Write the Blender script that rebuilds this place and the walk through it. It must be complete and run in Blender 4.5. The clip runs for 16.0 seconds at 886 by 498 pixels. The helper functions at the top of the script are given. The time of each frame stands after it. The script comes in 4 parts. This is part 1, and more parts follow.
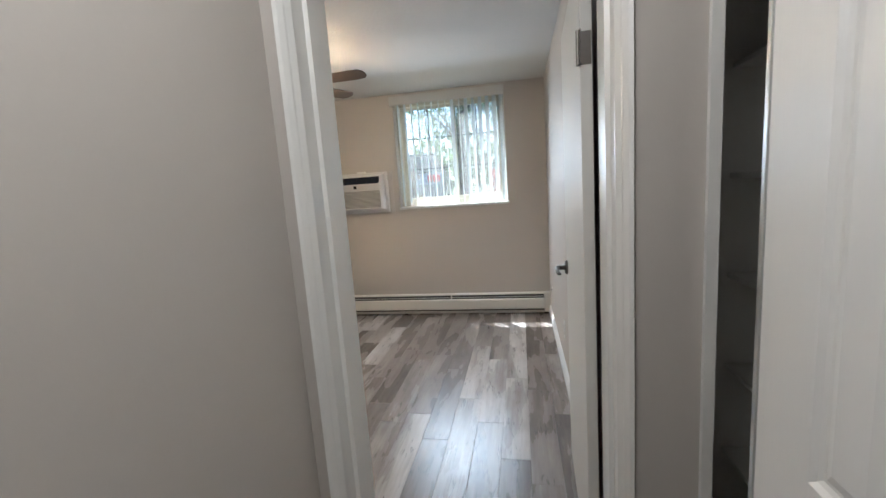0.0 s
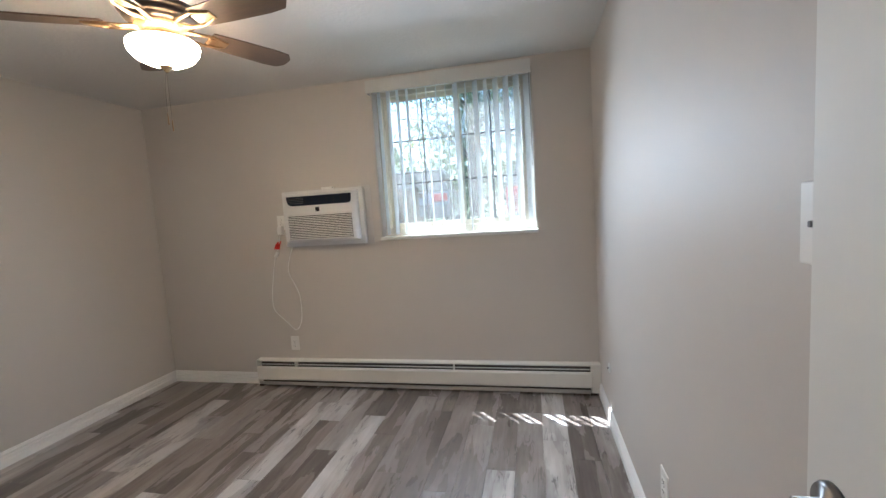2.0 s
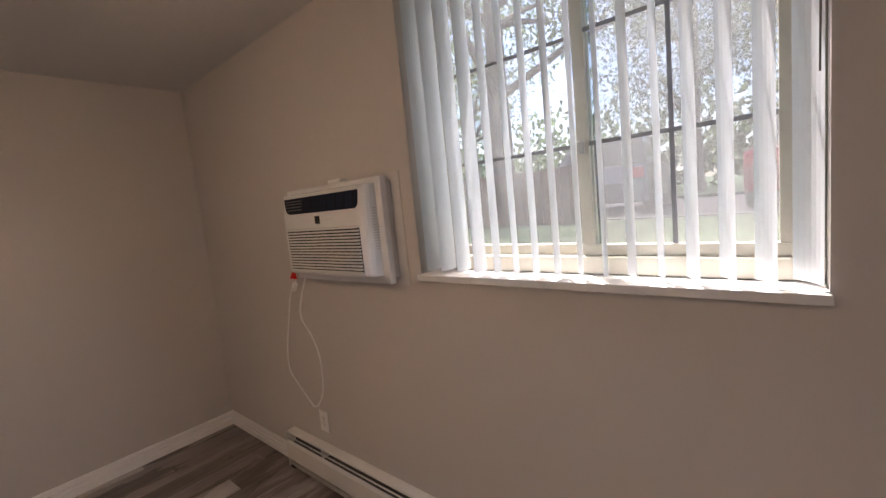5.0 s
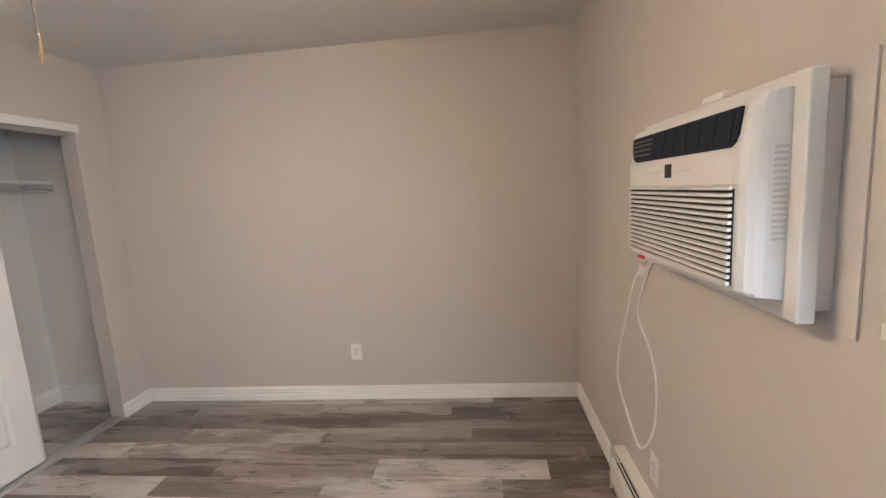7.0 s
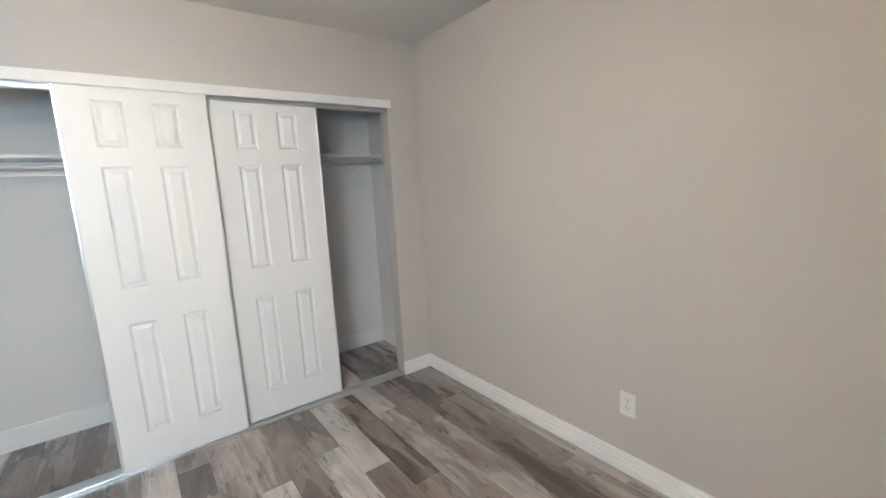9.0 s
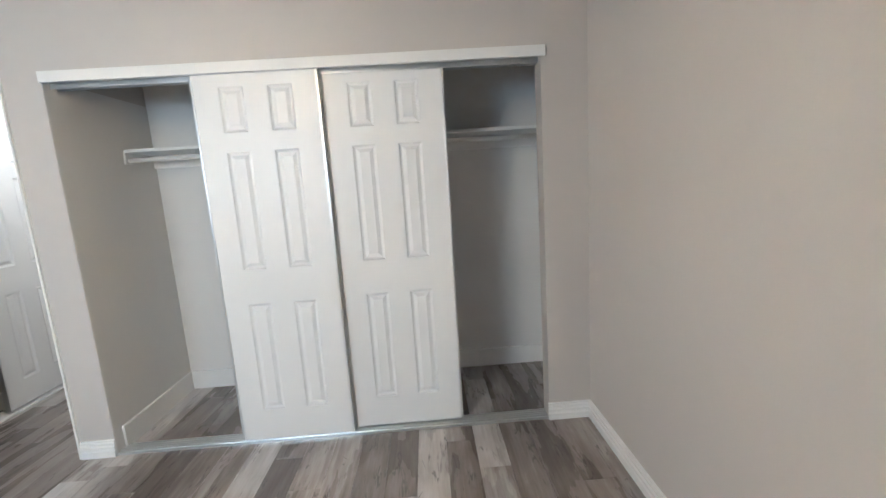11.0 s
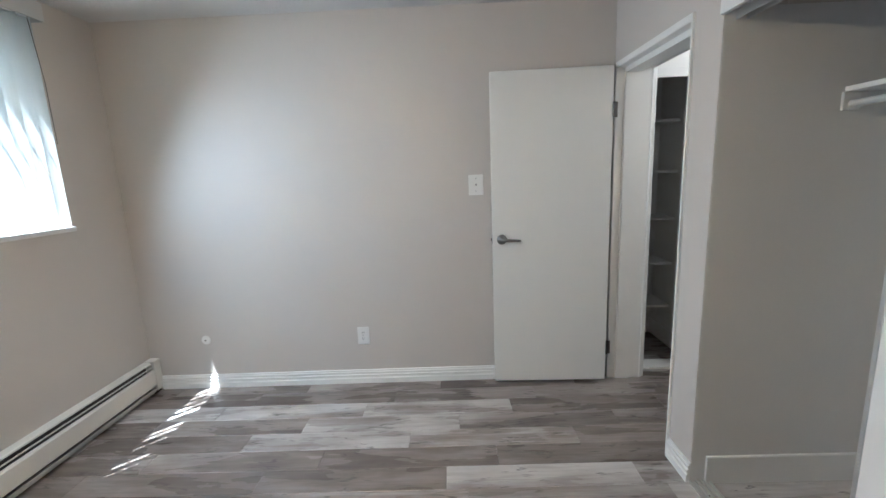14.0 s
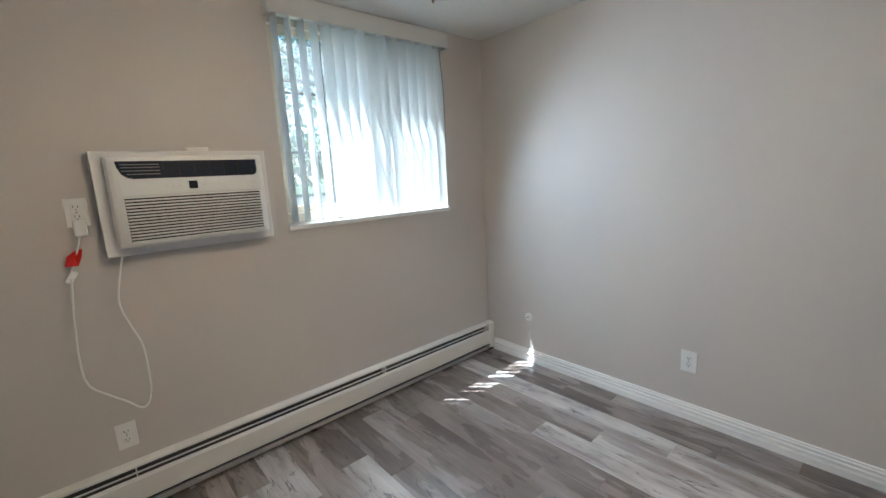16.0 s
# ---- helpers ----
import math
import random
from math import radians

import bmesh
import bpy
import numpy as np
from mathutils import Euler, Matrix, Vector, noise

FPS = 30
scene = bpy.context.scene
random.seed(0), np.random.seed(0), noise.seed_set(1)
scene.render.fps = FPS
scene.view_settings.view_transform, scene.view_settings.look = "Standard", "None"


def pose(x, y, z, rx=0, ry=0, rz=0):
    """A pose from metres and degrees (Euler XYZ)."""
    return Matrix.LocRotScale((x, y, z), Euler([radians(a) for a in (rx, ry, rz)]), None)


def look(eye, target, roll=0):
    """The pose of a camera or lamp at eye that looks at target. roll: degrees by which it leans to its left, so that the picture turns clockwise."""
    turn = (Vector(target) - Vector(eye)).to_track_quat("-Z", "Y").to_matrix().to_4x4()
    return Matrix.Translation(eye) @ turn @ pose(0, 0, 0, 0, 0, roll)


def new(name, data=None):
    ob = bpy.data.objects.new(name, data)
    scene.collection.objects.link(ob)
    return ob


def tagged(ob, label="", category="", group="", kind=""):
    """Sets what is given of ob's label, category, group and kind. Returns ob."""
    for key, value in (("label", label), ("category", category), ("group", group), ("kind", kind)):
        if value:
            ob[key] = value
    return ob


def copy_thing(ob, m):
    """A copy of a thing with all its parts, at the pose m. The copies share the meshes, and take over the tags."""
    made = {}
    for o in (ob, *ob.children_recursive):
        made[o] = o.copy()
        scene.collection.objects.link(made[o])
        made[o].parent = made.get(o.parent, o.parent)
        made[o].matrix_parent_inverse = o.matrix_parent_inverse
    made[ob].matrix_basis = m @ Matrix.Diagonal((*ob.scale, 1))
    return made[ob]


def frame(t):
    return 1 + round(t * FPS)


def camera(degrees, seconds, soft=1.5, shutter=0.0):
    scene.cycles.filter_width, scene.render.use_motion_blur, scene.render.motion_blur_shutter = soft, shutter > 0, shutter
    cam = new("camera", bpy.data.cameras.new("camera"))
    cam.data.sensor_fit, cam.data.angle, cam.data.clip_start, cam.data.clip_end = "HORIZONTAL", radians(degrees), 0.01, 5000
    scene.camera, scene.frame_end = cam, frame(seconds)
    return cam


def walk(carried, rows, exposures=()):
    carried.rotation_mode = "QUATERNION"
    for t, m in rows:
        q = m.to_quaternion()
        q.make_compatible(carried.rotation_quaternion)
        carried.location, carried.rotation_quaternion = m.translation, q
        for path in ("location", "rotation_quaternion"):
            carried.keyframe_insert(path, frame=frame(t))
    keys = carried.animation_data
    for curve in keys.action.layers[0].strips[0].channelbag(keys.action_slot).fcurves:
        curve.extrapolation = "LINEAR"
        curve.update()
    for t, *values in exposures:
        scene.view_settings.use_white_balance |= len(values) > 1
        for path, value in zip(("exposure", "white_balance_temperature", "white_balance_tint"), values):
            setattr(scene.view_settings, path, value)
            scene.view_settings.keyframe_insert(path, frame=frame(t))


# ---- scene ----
cam = camera(93.9, 16.0)
PATH = [
    (0, (0.185, 0.3, 1.409), (-0.192, 2.243, 1.117), -4.0),
    (0.5, (0.184, 0.620, 1.448), (-0.224, 2.558, 1.158), -4.4),
    (1, (0.183, 1.062, 1.469), (-0.281, 2.991, 1.200), -4.3),
    (1.5, (0.104, 1.38, 1.461), (-0.348, 3.313, 1.215), -4.2),
    (2, (0.027, 1.695, 1.416), (-0.4, 3.639, 1.221), -3.8),
    (2.5, (0.031, 2.023, 1.431), (-0.404, 3.966, 1.241), -3.6),
    (3, (0.049, 2.338, 1.441), (-0.428, 4.271, 1.254), -3.8),
    (5.5, (-0.046, 3.804, 1.501), (-1.618, 5.016, 1.257), -5.8),
    (6, (-0.174, 3.967, 1.483), (-1.992, 4.76, 1.225), -5.3),
    (6.5, (-0.292, 4.129, 1.48), (-2.251, 4.43, 1.216), -4.2),
    (7, (-0.476, 4.16, 1.461), (-2.446, 3.961, 1.182), -3.5),
    (7.5, (-0.676, 4.122, 1.473), (-2.556, 3.506, 1.185), -2.9),
    (8, (-0.973, 4.18, 1.464), (-2.626, 3.096, 1.159), -2.9),
    (8.5, (-1.225, 4.19, 1.455), (-2.638, 2.809, 1.145), -2.8),
    (11, (-2.376, 3.736, 1.377), (-2.445, 1.762, 1.063), -3.7),
    (11.5, (-2.501, 3.544, 1.407), (-2.152, 1.601, 1.082), -3.1),
    (12, (-2.53, 3.313, 1.421), (-1.69, 1.534, 1.064), -2.8),
    (12.5, (-2.532, 3.13, 1.427), (-1.239, 1.646, 1.071), -2.7),
    (13, (-2.408, 2.913, 1.446), (-0.737, 1.876, 1.082), -2.6),
    (13.5, (-2.302, 2.774, 1.448), (-0.405, 2.253, 1.09), -2.4),
    (14, (-2.258, 2.605, 1.437), (-0.291, 2.647, 1.077), -2.4),
    (14.5, (-2.189, 2.524, 1.441), (-0.302, 3.072, 1.068), -2.3),
    (15, (-2.102, 2.483, 1.421), (-0.399, 3.467, 1.056), -2.3),
    (15.5, (-2.031, 2.472, 1.434), (-0.571, 3.792, 1.078), -2.7),
    (16, (-1.994, 2.487, 1.463), (-0.702, 3.972, 1.107), -3.0),
]
walk(cam, [(t, look(eye, target, roll)) for t, eye, target, roll in PATH], [(0.0, 3.25, 5450, 5), (0.5, 3.4, 5400, 6), (1.0, 3.2, 5400, 7), (3.0, 3.3, 5250, 6), (5.3, 2.5, 6600, 25), (6.4, 2.6, 7300, 30), (7.0, 3.8, 5700, 11), (7.5, 4.05, 5250, 7), (8.5, 4.0, 5200, 4), (11.0, 3.9, 5150, 3), (12.5, 3.65, 5100, 3), (14.0, 3.45, 5100, 3), (16.0, 3.2, 5150, 3)])

# ---- light ----
SUN_AZ, SUN_EL = 43.6, 69.0            # degrees west of +y, above the horizon
world = bpy.data.worlds.new("sky")
scene.world = world
world.use_nodes = True
wn, wl = world.node_tree.nodes, world.node_tree.links
sky = wn.new("ShaderNodeTexSky")
sky.sky_type, sky.sun_disc = "NISHITA", False
sky.sun_elevation, sky.sun_rotation = radians(SUN_EL), radians(-SUN_AZ)
wl.new(sky.outputs[0], wn["Background"].inputs[0])
wn["Background"].inputs[1].default_value = 0.06
to_sun = Vector((-math.sin(radians(SUN_AZ)) * math.cos(radians(SUN_EL)), math.cos(radians(SUN_AZ)) * math.cos(radians(SUN_EL)), math.sin(radians(SUN_EL))))
sun = new("sun", bpy.data.lights.new("sun", "SUN"))
sun.data.energy, sun.data.angle, sun.data.color = 3.0, radians(0.5), (1.0, 0.95, 0.87)
sun.matrix_world = look(to_sun * 30, (0, 0, 0))

# added area lamp in front of the vanes, standing in for window daylight
day = new("window_fill_lamp", bpy.data.lights.new("window_fill_lamp", "AREA"))
day.data.shape, day.data.size, day.data.size_y = "RECTANGLE", 0.98, 0.62
day.data.energy, day.data.color, day.data.spread = 1.8, (0.90, 0.95, 1.0), radians(160)
day.matrix_world = look((-0.580, 4.620, 1.66), (-0.580, 3.0, 0.90))

# the fan's bulb, and an unseen one added to light the hall
bulb = new("fan_bulb", bpy.data.lights.new("fan_bulb", "POINT"))
bulb.data.energy, bulb.data.color, bulb.data.shadow_soft_size = 2.2, (1.0, 0.34, 0.06), 0.03
bulb.location = (-1.385, 3.165, 2.105)
unseen_hall_bulb = new("unseen_hall_bulb", bpy.data.lights.new("unseen_hall_bulb", "POINT"))
unseen_hall_bulb.data.energy, unseen_hall_bulb.data.color, unseen_hall_bulb.data.shadow_soft_size = 2.0, (1.0, 0.88, 0.76), 0.12
unseen_hall_bulb.location = (-0.04, 0.40, 2.27)


# ---- materials ----
def nodes_of(name):
    m = bpy.data.materials.new(name)
    m.use_nodes = True
    return m, m.node_tree.nodes, m.node_tree.links, m.node_tree.nodes["Principled BSDF"]


def surface(name, colour, rough=0.5, metal=0.0, var=0.06, scale=3.0, fine=90.0, bump=0.05, stretch=(1, 1, 1), rand=0.0, dist=0.002):
    """Paint, plastic, metal or stone: a base colour that varies at two scales, with a fine relief."""
    m, n, l, p = nodes_of(name)
    tc = n.new("ShaderNodeTexCoord")
    mp = n.new("ShaderNodeMapping")
    mp.inputs["Scale"].default_value = stretch
    l.new(tc.outputs["Object"], mp.inputs[0])
    a, b = n.new("ShaderNodeTexNoise"), n.new("ShaderNodeTexNoise")
    a.inputs["Scale"].default_value, a.inputs["Detail"].default_value = scale, 4
    b.inputs["Scale"].default_value, b.inputs["Detail"].default_value = fine, 3
    l.new(mp.outputs[0], a.inputs[0]), l.new(mp.outputs[0], b.inputs[0])
    mixed = n.new("ShaderNodeMath")
    mixed.operation = "MULTIPLY_ADD"
    l.new(b.outputs[0], mixed.inputs[0])
    mixed.inputs[1].default_value = 0.35
    l.new(a.outputs[0], mixed.inputs[2])
    ramp = n.new("ShaderNodeMapRange")
    ramp.inputs[1].default_value, ramp.inputs[2].default_value = 0.35, 1.0
    ramp.inputs[3].default_value, ramp.inputs[4].default_value = 1 - var, 1 + var
    l.new(mixed.outputs[0], ramp.inputs[0])
    factor = ramp.outputs[0]
    if rand:
        info, rr, mul = n.new("ShaderNodeObjectInfo"), n.new("ShaderNodeMapRange"), n.new("ShaderNodeMath")
        rr.inputs[3].default_value, rr.inputs[4].default_value = 1 - rand, 1 + rand
        l.new(info.outputs["Random"], rr.inputs[0])
        mul.operation = "MULTIPLY"
        l.new(factor, mul.inputs[0]), l.new(rr.outputs[0], mul.inputs[1])
        factor = mul.outputs[0]
    tint = n.new("ShaderNodeVectorMath")
    tint.operation = "SCALE"
    tint.inputs[0].default_value = colour
    l.new(factor, tint.inputs["Scale"])
    l.new(tint.outputs[0], p.inputs["Base Color"])
    rg = n.new("ShaderNodeMapRange")
    rg.inputs[3].default_value, rg.inputs[4].default_value = max(0.02, rough - 0.06), min(1, rough + 0.06)
    l.new(a.outputs[0], rg.inputs[0]), l.new(rg.outputs[0], p.inputs["Roughness"])
    p.inputs["Metallic"].default_value = metal
    if bump:
        bp = n.new("ShaderNodeBump")
        bp.inputs["Strength"].default_value, bp.inputs["Distance"].default_value = bump, dist
        l.new(b.outputs[0], bp.inputs["Height"]), l.new(bp.outputs[0], p.inputs["Normal"])
    return m


def plank_material(name):
    """Grey-washed vinyl plank: streaky grain along the board, worn pale patches, dark knots and splits."""
    m, n, l, p = nodes_of(name)
    tc, info = n.new("ShaderNodeTexCoord"), n.new("ShaderNodeObjectInfo")
    shift = n.new("ShaderNodeVectorMath")
    shift.operation = "SCALE"
    shift.inputs[0].default_value = (37.0, 91.0, 53.0)
    l.new(info.outputs["Random"], shift.inputs["Scale"])
    add = n.new("ShaderNodeVectorMath")
    l.new(tc.outputs["Object"], add.inputs[0]), l.new(shift.outputs[0], add.inputs[1])

    def noise_at(sx, sy, detail, rough=0.6, distort=0.0):
        mp, t = n.new("ShaderNodeMapping"), n.new("ShaderNodeTexNoise")
        mp.inputs["Scale"].default_value = (sx, sy, 1)
        l.new(add.outputs[0], mp.inputs[0]), l.new(mp.outputs[0], t.inputs[0])
        t.inputs["Scale"].default_value, t.inputs["Detail"].default_value = 1, detail
        t.inputs["Roughness"].default_value, t.inputs["Distortion"].default_value = rough, distort
        return t.outputs[0]

    def ramp(src, lo, hi, a=0.0, b=1.0):
        r = n.new("ShaderNodeMapRange")
        r.inputs[1].default_value, r.inputs[2].default_value, r.inputs[3].default_value, r.inputs[4].default_value = lo, hi, a, b
        l.new(src, r.inputs[0])
        return r.outputs[0]

    def maths(op, a, b):
        x = n.new("ShaderNodeMath")
        x.operation = op
        for i, v in enumerate((a, b)):
            if isinstance(v, float):
                x.inputs[i].default_value = v
            else:
                l.new(v, x.inputs[i])
        return x.outputs[0]

    cloud = noise_at(13, 3.4, 4, 0.5, 0.5)
    broad = noise_at(7.0, 1.3, 4, 0.55, 0.2)
    streak = noise_at(50, 2.6, 4, 0.6, 0.3)
    fine = noise_at(230, 7, 3)
    white = ramp(info.outputs["Random"], 0.66, 0.80)
    base = maths("ADD", maths("MULTIPLY", info.outputs["Random"], 0.34), maths("MULTIPLY", white, 0.15))
    clouds = maths("ADD", maths("MULTIPLY", ramp(cloud, 0.30, 0.70), 0.22), maths("MULTIPLY", ramp(broad, 0.33, 0.67), 0.28))
    tone = maths("ADD", maths("SUBTRACT", base, 0.03), maths("ADD", clouds, maths("MULTIPLY", ramp(streak, 0.28, 0.72), 0.19)))
    cr = n.new("ShaderNodeValToRGB")
    e = cr.color_ramp.elements
    e[0].position, e[0].color = 0.12, (0.076, 0.058, 0.048, 1)
    e[1].position, e[1].color = 0.96, (0.55, 0.525, 0.505, 1)
    for pos, col in ((0.36, (0.146, 0.119, 0.102, 1)), (0.58, (0.260, 0.227, 0.205, 1)), (0.76, (0.405, 0.378, 0.358, 1))):
        x = e.new(pos)
        x.color = col
    l.new(tone, cr.inputs[0])
    vein = maths("ABSOLUTE", maths("SUBTRACT", noise_at(26, 3.6, 3, 0.5, 0.8), 0.5), 0.0)
    knots = maths("MULTIPLY", ramp(vein, 0.008, 0.030, 1.0, 0.0), ramp(noise_at(13, 5.0, 2), 0.53, 0.60))
    lines = ramp(fine, 0.66, 0.82, 0.0, 0.07)
    dark = maths("MAXIMUM", maths("MULTIPLY", knots, 0.78), lines)
    mix = n.new("ShaderNodeMix")
    mix.data_type = "RGBA"
    l.new(dark, mix.inputs[0]), l.new(cr.outputs[0], mix.inputs[6])
    mix.inputs[7].default_value = (0.045, 0.038, 0.034, 1)
    l.new(mix.outputs[2], p.inputs["Base Color"])
    l.new(ramp(broad, 0.2, 0.8, 0.25, 0.30), p.inputs["Roughness"])
    p.inputs["Specular IOR Level"].default_value = 0.6
    p.inputs["Coat Weight"].default_value, p.inputs["Coat Roughness"].default_value = 0.75, 0.37
    bp = n.new("ShaderNodeBump")
    bp.inputs["Strength"].default_value, bp.inputs["Distance"].default_value = 0.06, 0.0006
    l.new(maths("SUBTRACT", 1.0, knots), bp.inputs["Height"]), l.new(bp.outputs[0], p.inputs["Normal"])
    return m


def vane_material(name):
    m, n, l, p = nodes_of(name)
    p.inputs["Base Color"].default_value, p.inputs["Roughness"].default_value = (0.64, 0.68, 0.70, 1), 0.40
    p.inputs["Specular IOR Level"].default_value = 0.5
    t, mx = n.new("ShaderNodeBsdfTranslucent"), n.new("ShaderNodeMixShader")
    t.inputs[0].default_value, mx.inputs[0].default_value = (0.74, 0.79, 0.81, 1), 0.19
    tc, w, bp = n.new("ShaderNodeTexCoord"), n.new("ShaderNodeTexNoise"), n.new("ShaderNodeBump")
    w.inputs["Scale"].default_value = 260
    bp.inputs["Strength"].default_value, bp.inputs["Distance"].default_value = 0.15, 0.0005
    l.new(tc.outputs["Object"], w.inputs[0]), l.new(w.outputs[0], bp.inputs["Height"]), l.new(bp.outputs[0], p.inputs["Normal"])
    l.new(p.outputs[0], mx.inputs[1]), l.new(t.outputs[0], mx.inputs[2])
    l.new(mx.outputs[0], n["Material Output"].inputs[0])
    return m


def glass_material(name, dust_haze=0.085):
    """Clear but dusty glass, with a milky glare veil mixed in that scatters the daylight."""
    m, n, l, p = nodes_of(name)
    p.inputs["Base Color"].default_value, p.inputs["Roughness"].default_value = (1, 1, 1, 1), 0.0
    p.inputs["Transmission Weight"].default_value, p.inputs["IOR"].default_value = 1.0, 1.45
    t, mx, tc, w, r = n.new("ShaderNodeBsdfTranslucent"), n.new("ShaderNodeMixShader"), n.new("ShaderNodeTexCoord"), n.new("ShaderNodeTexNoise"), n.new("ShaderNodeMapRange")
    t.inputs[0].default_value = (0.80, 0.80, 0.78, 1)
    w.inputs["Scale"].default_value, w.inputs["Detail"].default_value, w.inputs["Distortion"].default_value = 3.5, 5, 0.6
    r.inputs[1].default_value, r.inputs[2].default_value, r.inputs[3].default_value, r.inputs[4].default_value = 0.3, 0.7, dust_haze * 0.7, dust_haze * 1.3
    l.new(tc.outputs["Object"], w.inputs[0]), l.new(w.outputs[0], r.inputs[0]), l.new(r.outputs[0], mx.inputs[0])
    l.new(p.outputs[0], mx.inputs[1]), l.new(t.outputs[0], mx.inputs[2])
    l.new(mx.outputs[0], n["Material Output"].inputs[0])
    return m


def glow_material(name, colour, strength):
    m, n, l, p = nodes_of(name)
    p.inputs["Base Color"].default_value, p.inputs["Roughness"].default_value = (0.9, 0.85, 0.75, 1), 0.3
    p.inputs["Emission Color"].default_value, p.inputs["Emission Strength"].default_value = colour, strength
    return m


def leaf_material(name, colour):
    m, n, l, p = nodes_of(name)
    g, r, v = n.new("ShaderNodeNewGeometry"), n.new("ShaderNodeMapRange"), n.new("ShaderNodeVectorMath")
    v.operation = "SCALE"
    v.inputs[0].default_value = colour
    r.inputs[3].default_value, r.inputs[4].default_value = 0.5, 1.7
    l.new(g.outputs["Random Per Island"], r.inputs[0]), l.new(r.outputs[0], v.inputs["Scale"])
    l.new(v.outputs[0], p.inputs["Base Color"])
    p.inputs["Roughness"].default_value = 0.55
    t, mx = n.new("ShaderNodeBsdfTranslucent"), n.new("ShaderNodeMixShader")
    l.new(v.outputs[0], t.inputs[0])
    mx.inputs[0].default_value = 0.5
    l.new(p.outputs[0], mx.inputs[1]), l.new(t.outputs[0], mx.inputs[2])
    l.new(mx.outputs[0], n["Material Output"].inputs[0])
    return m


WALL = surface("greige_wall_paint", (0.565, 0.53, 0.495), 0.55, var=0.03, scale=1.2, fine=140, bump=0.12, dist=0.0015)
CLOSET = surface("pale_closet_paint", (0.74, 0.73, 0.71), 0.6, var=0.04, scale=1.5, fine=120, bump=0.12, dist=0.0015)
CEIL = surface("textured_ceiling_paint", (0.63, 0.62, 0.605), 0.9, var=0.035, scale=2.0, fine=48, bump=0.45, dist=0.006)
TRIM = surface("white_trim_paint", (0.82, 0.815, 0.795), 0.35, var=0.03, scale=4, fine=60, bump=0.04)
SHELFPAINT = surface("dull_shelf_paint", (0.70, 0.70, 0.67), 0.6, var=0.05, scale=4, fine=60, bump=0.06)
DOORPAINT = surface("white_door_paint", (0.74, 0.735, 0.71), 0.58, var=0.02, scale=3, fine=180, bump=0.06, stretch=(1, 1, 0.15))
MOULDED = surface("moulded_door_skin", (0.79, 0.79, 0.785), 0.38, var=0.02, scale=3, fine=240, bump=0.07, stretch=(1, 1, 0.12))
PLANK = plank_material("grey_vinyl_plank")
SUBFLOOR = surface("dark_subfloor", (0.05, 0.045, 0.04), 0.9)
ALU = surface("satin_aluminium", (0.74, 0.75, 0.75), 0.3, 0.9, var=0.05, fine=200, stretch=(1, 1, 0.05))
NICKEL = surface("satin_nickel", (0.17, 0.16, 0.15), 0.30, 1.0, var=0.08, fine=200, bump=0.03)
BRONZE = surface("dark_bronze", (0.055, 0.045, 0.038), 0.42, 0.7, var=0.15, fine=120)
BRASS = surface("aged_bronze_iron", (0.32, 0.22, 0.12), 0.38, 0.85, var=0.2, fine=100)
BLADE = surface("walnut_fan_blade", (0.085, 0.058, 0.042), 0.45, var=0.25, scale=6, fine=40, bump=0.1, stretch=(1, 14, 1))
BOWL = glow_material("frosted_glass_bowl", (1.0, 0.70, 0.41, 1), 10.5)
PLASTIC = surface("white_plastic", (0.80, 0.79, 0.765), 0.4, var=0.02, fine=200, bump=0.03)
ACWHITE = surface("air_conditioner_plastic", (0.71, 0.705, 0.70), 0.42, var=0.025, fine=180, bump=0.05)
ACGREY = surface("grey_sleeve_metal", (0.55, 0.54, 0.52), 0.45, 0.1, var=0.06)
ACPLATE = surface("grey_plate_metal", (0.575, 0.552, 0.535), 0.45, var=0.04)
BLACK = surface("black_plastic", (0.018, 0.019, 0.022), 0.3, var=0.1)
NAVY = surface("dark_blue_vent_plastic", (0.014, 0.019, 0.032), 0.5, var=0.1)
# near-black that stands for shade in recesses; the heater's feet share it
RECESS_SHADE = surface("recess_shade_black", (0.03, 0.028, 0.026), 0.9, var=0.1)
ENAMEL = surface("cream_heater_enamel", (0.72, 0.70, 0.655), 0.36, var=0.03, scale=5, fine=80, bump=0.04)
HEATGREY = surface("grey_heater_lip", (0.17, 0.165, 0.16), 0.5, 0.3, var=0.1)
DAMPER = surface("grey_heater_strip", (0.48, 0.47, 0.44), 0.5, 0.2, var=0.1)
# fins and back plate coloured dark to hold the shade inside the heater
FIN = surface("shaded_heater_fins", (0.10, 0.095, 0.09), 0.6, 0.6, var=0.2)
for dark in (BLACK, NAVY, RECESS_SHADE):
    dark.node_tree.nodes["Principled BSDF"].inputs["Specular IOR Level"].default_value = 0.12
RED = surface("red_tag_plastic", (0.75, 0.03, 0.02), 0.45, var=0.08)
def screen_material(name):
    m, n, l, p = nodes_of(name)
    p.inputs["Base Color"].default_value, p.inputs["Roughness"].default_value = (0.22, 0.22, 0.23, 1), 0.6
    t, mx = n.new("ShaderNodeBsdfTransparent"), n.new("ShaderNodeMixShader")
    mx.inputs[0].default_value = 0.78
    l.new(p.outputs[0], mx.inputs[1]), l.new(t.outputs[0], mx.inputs[2])
    l.new(mx.outputs[0], n["Material Output"].inputs[0])
    return m


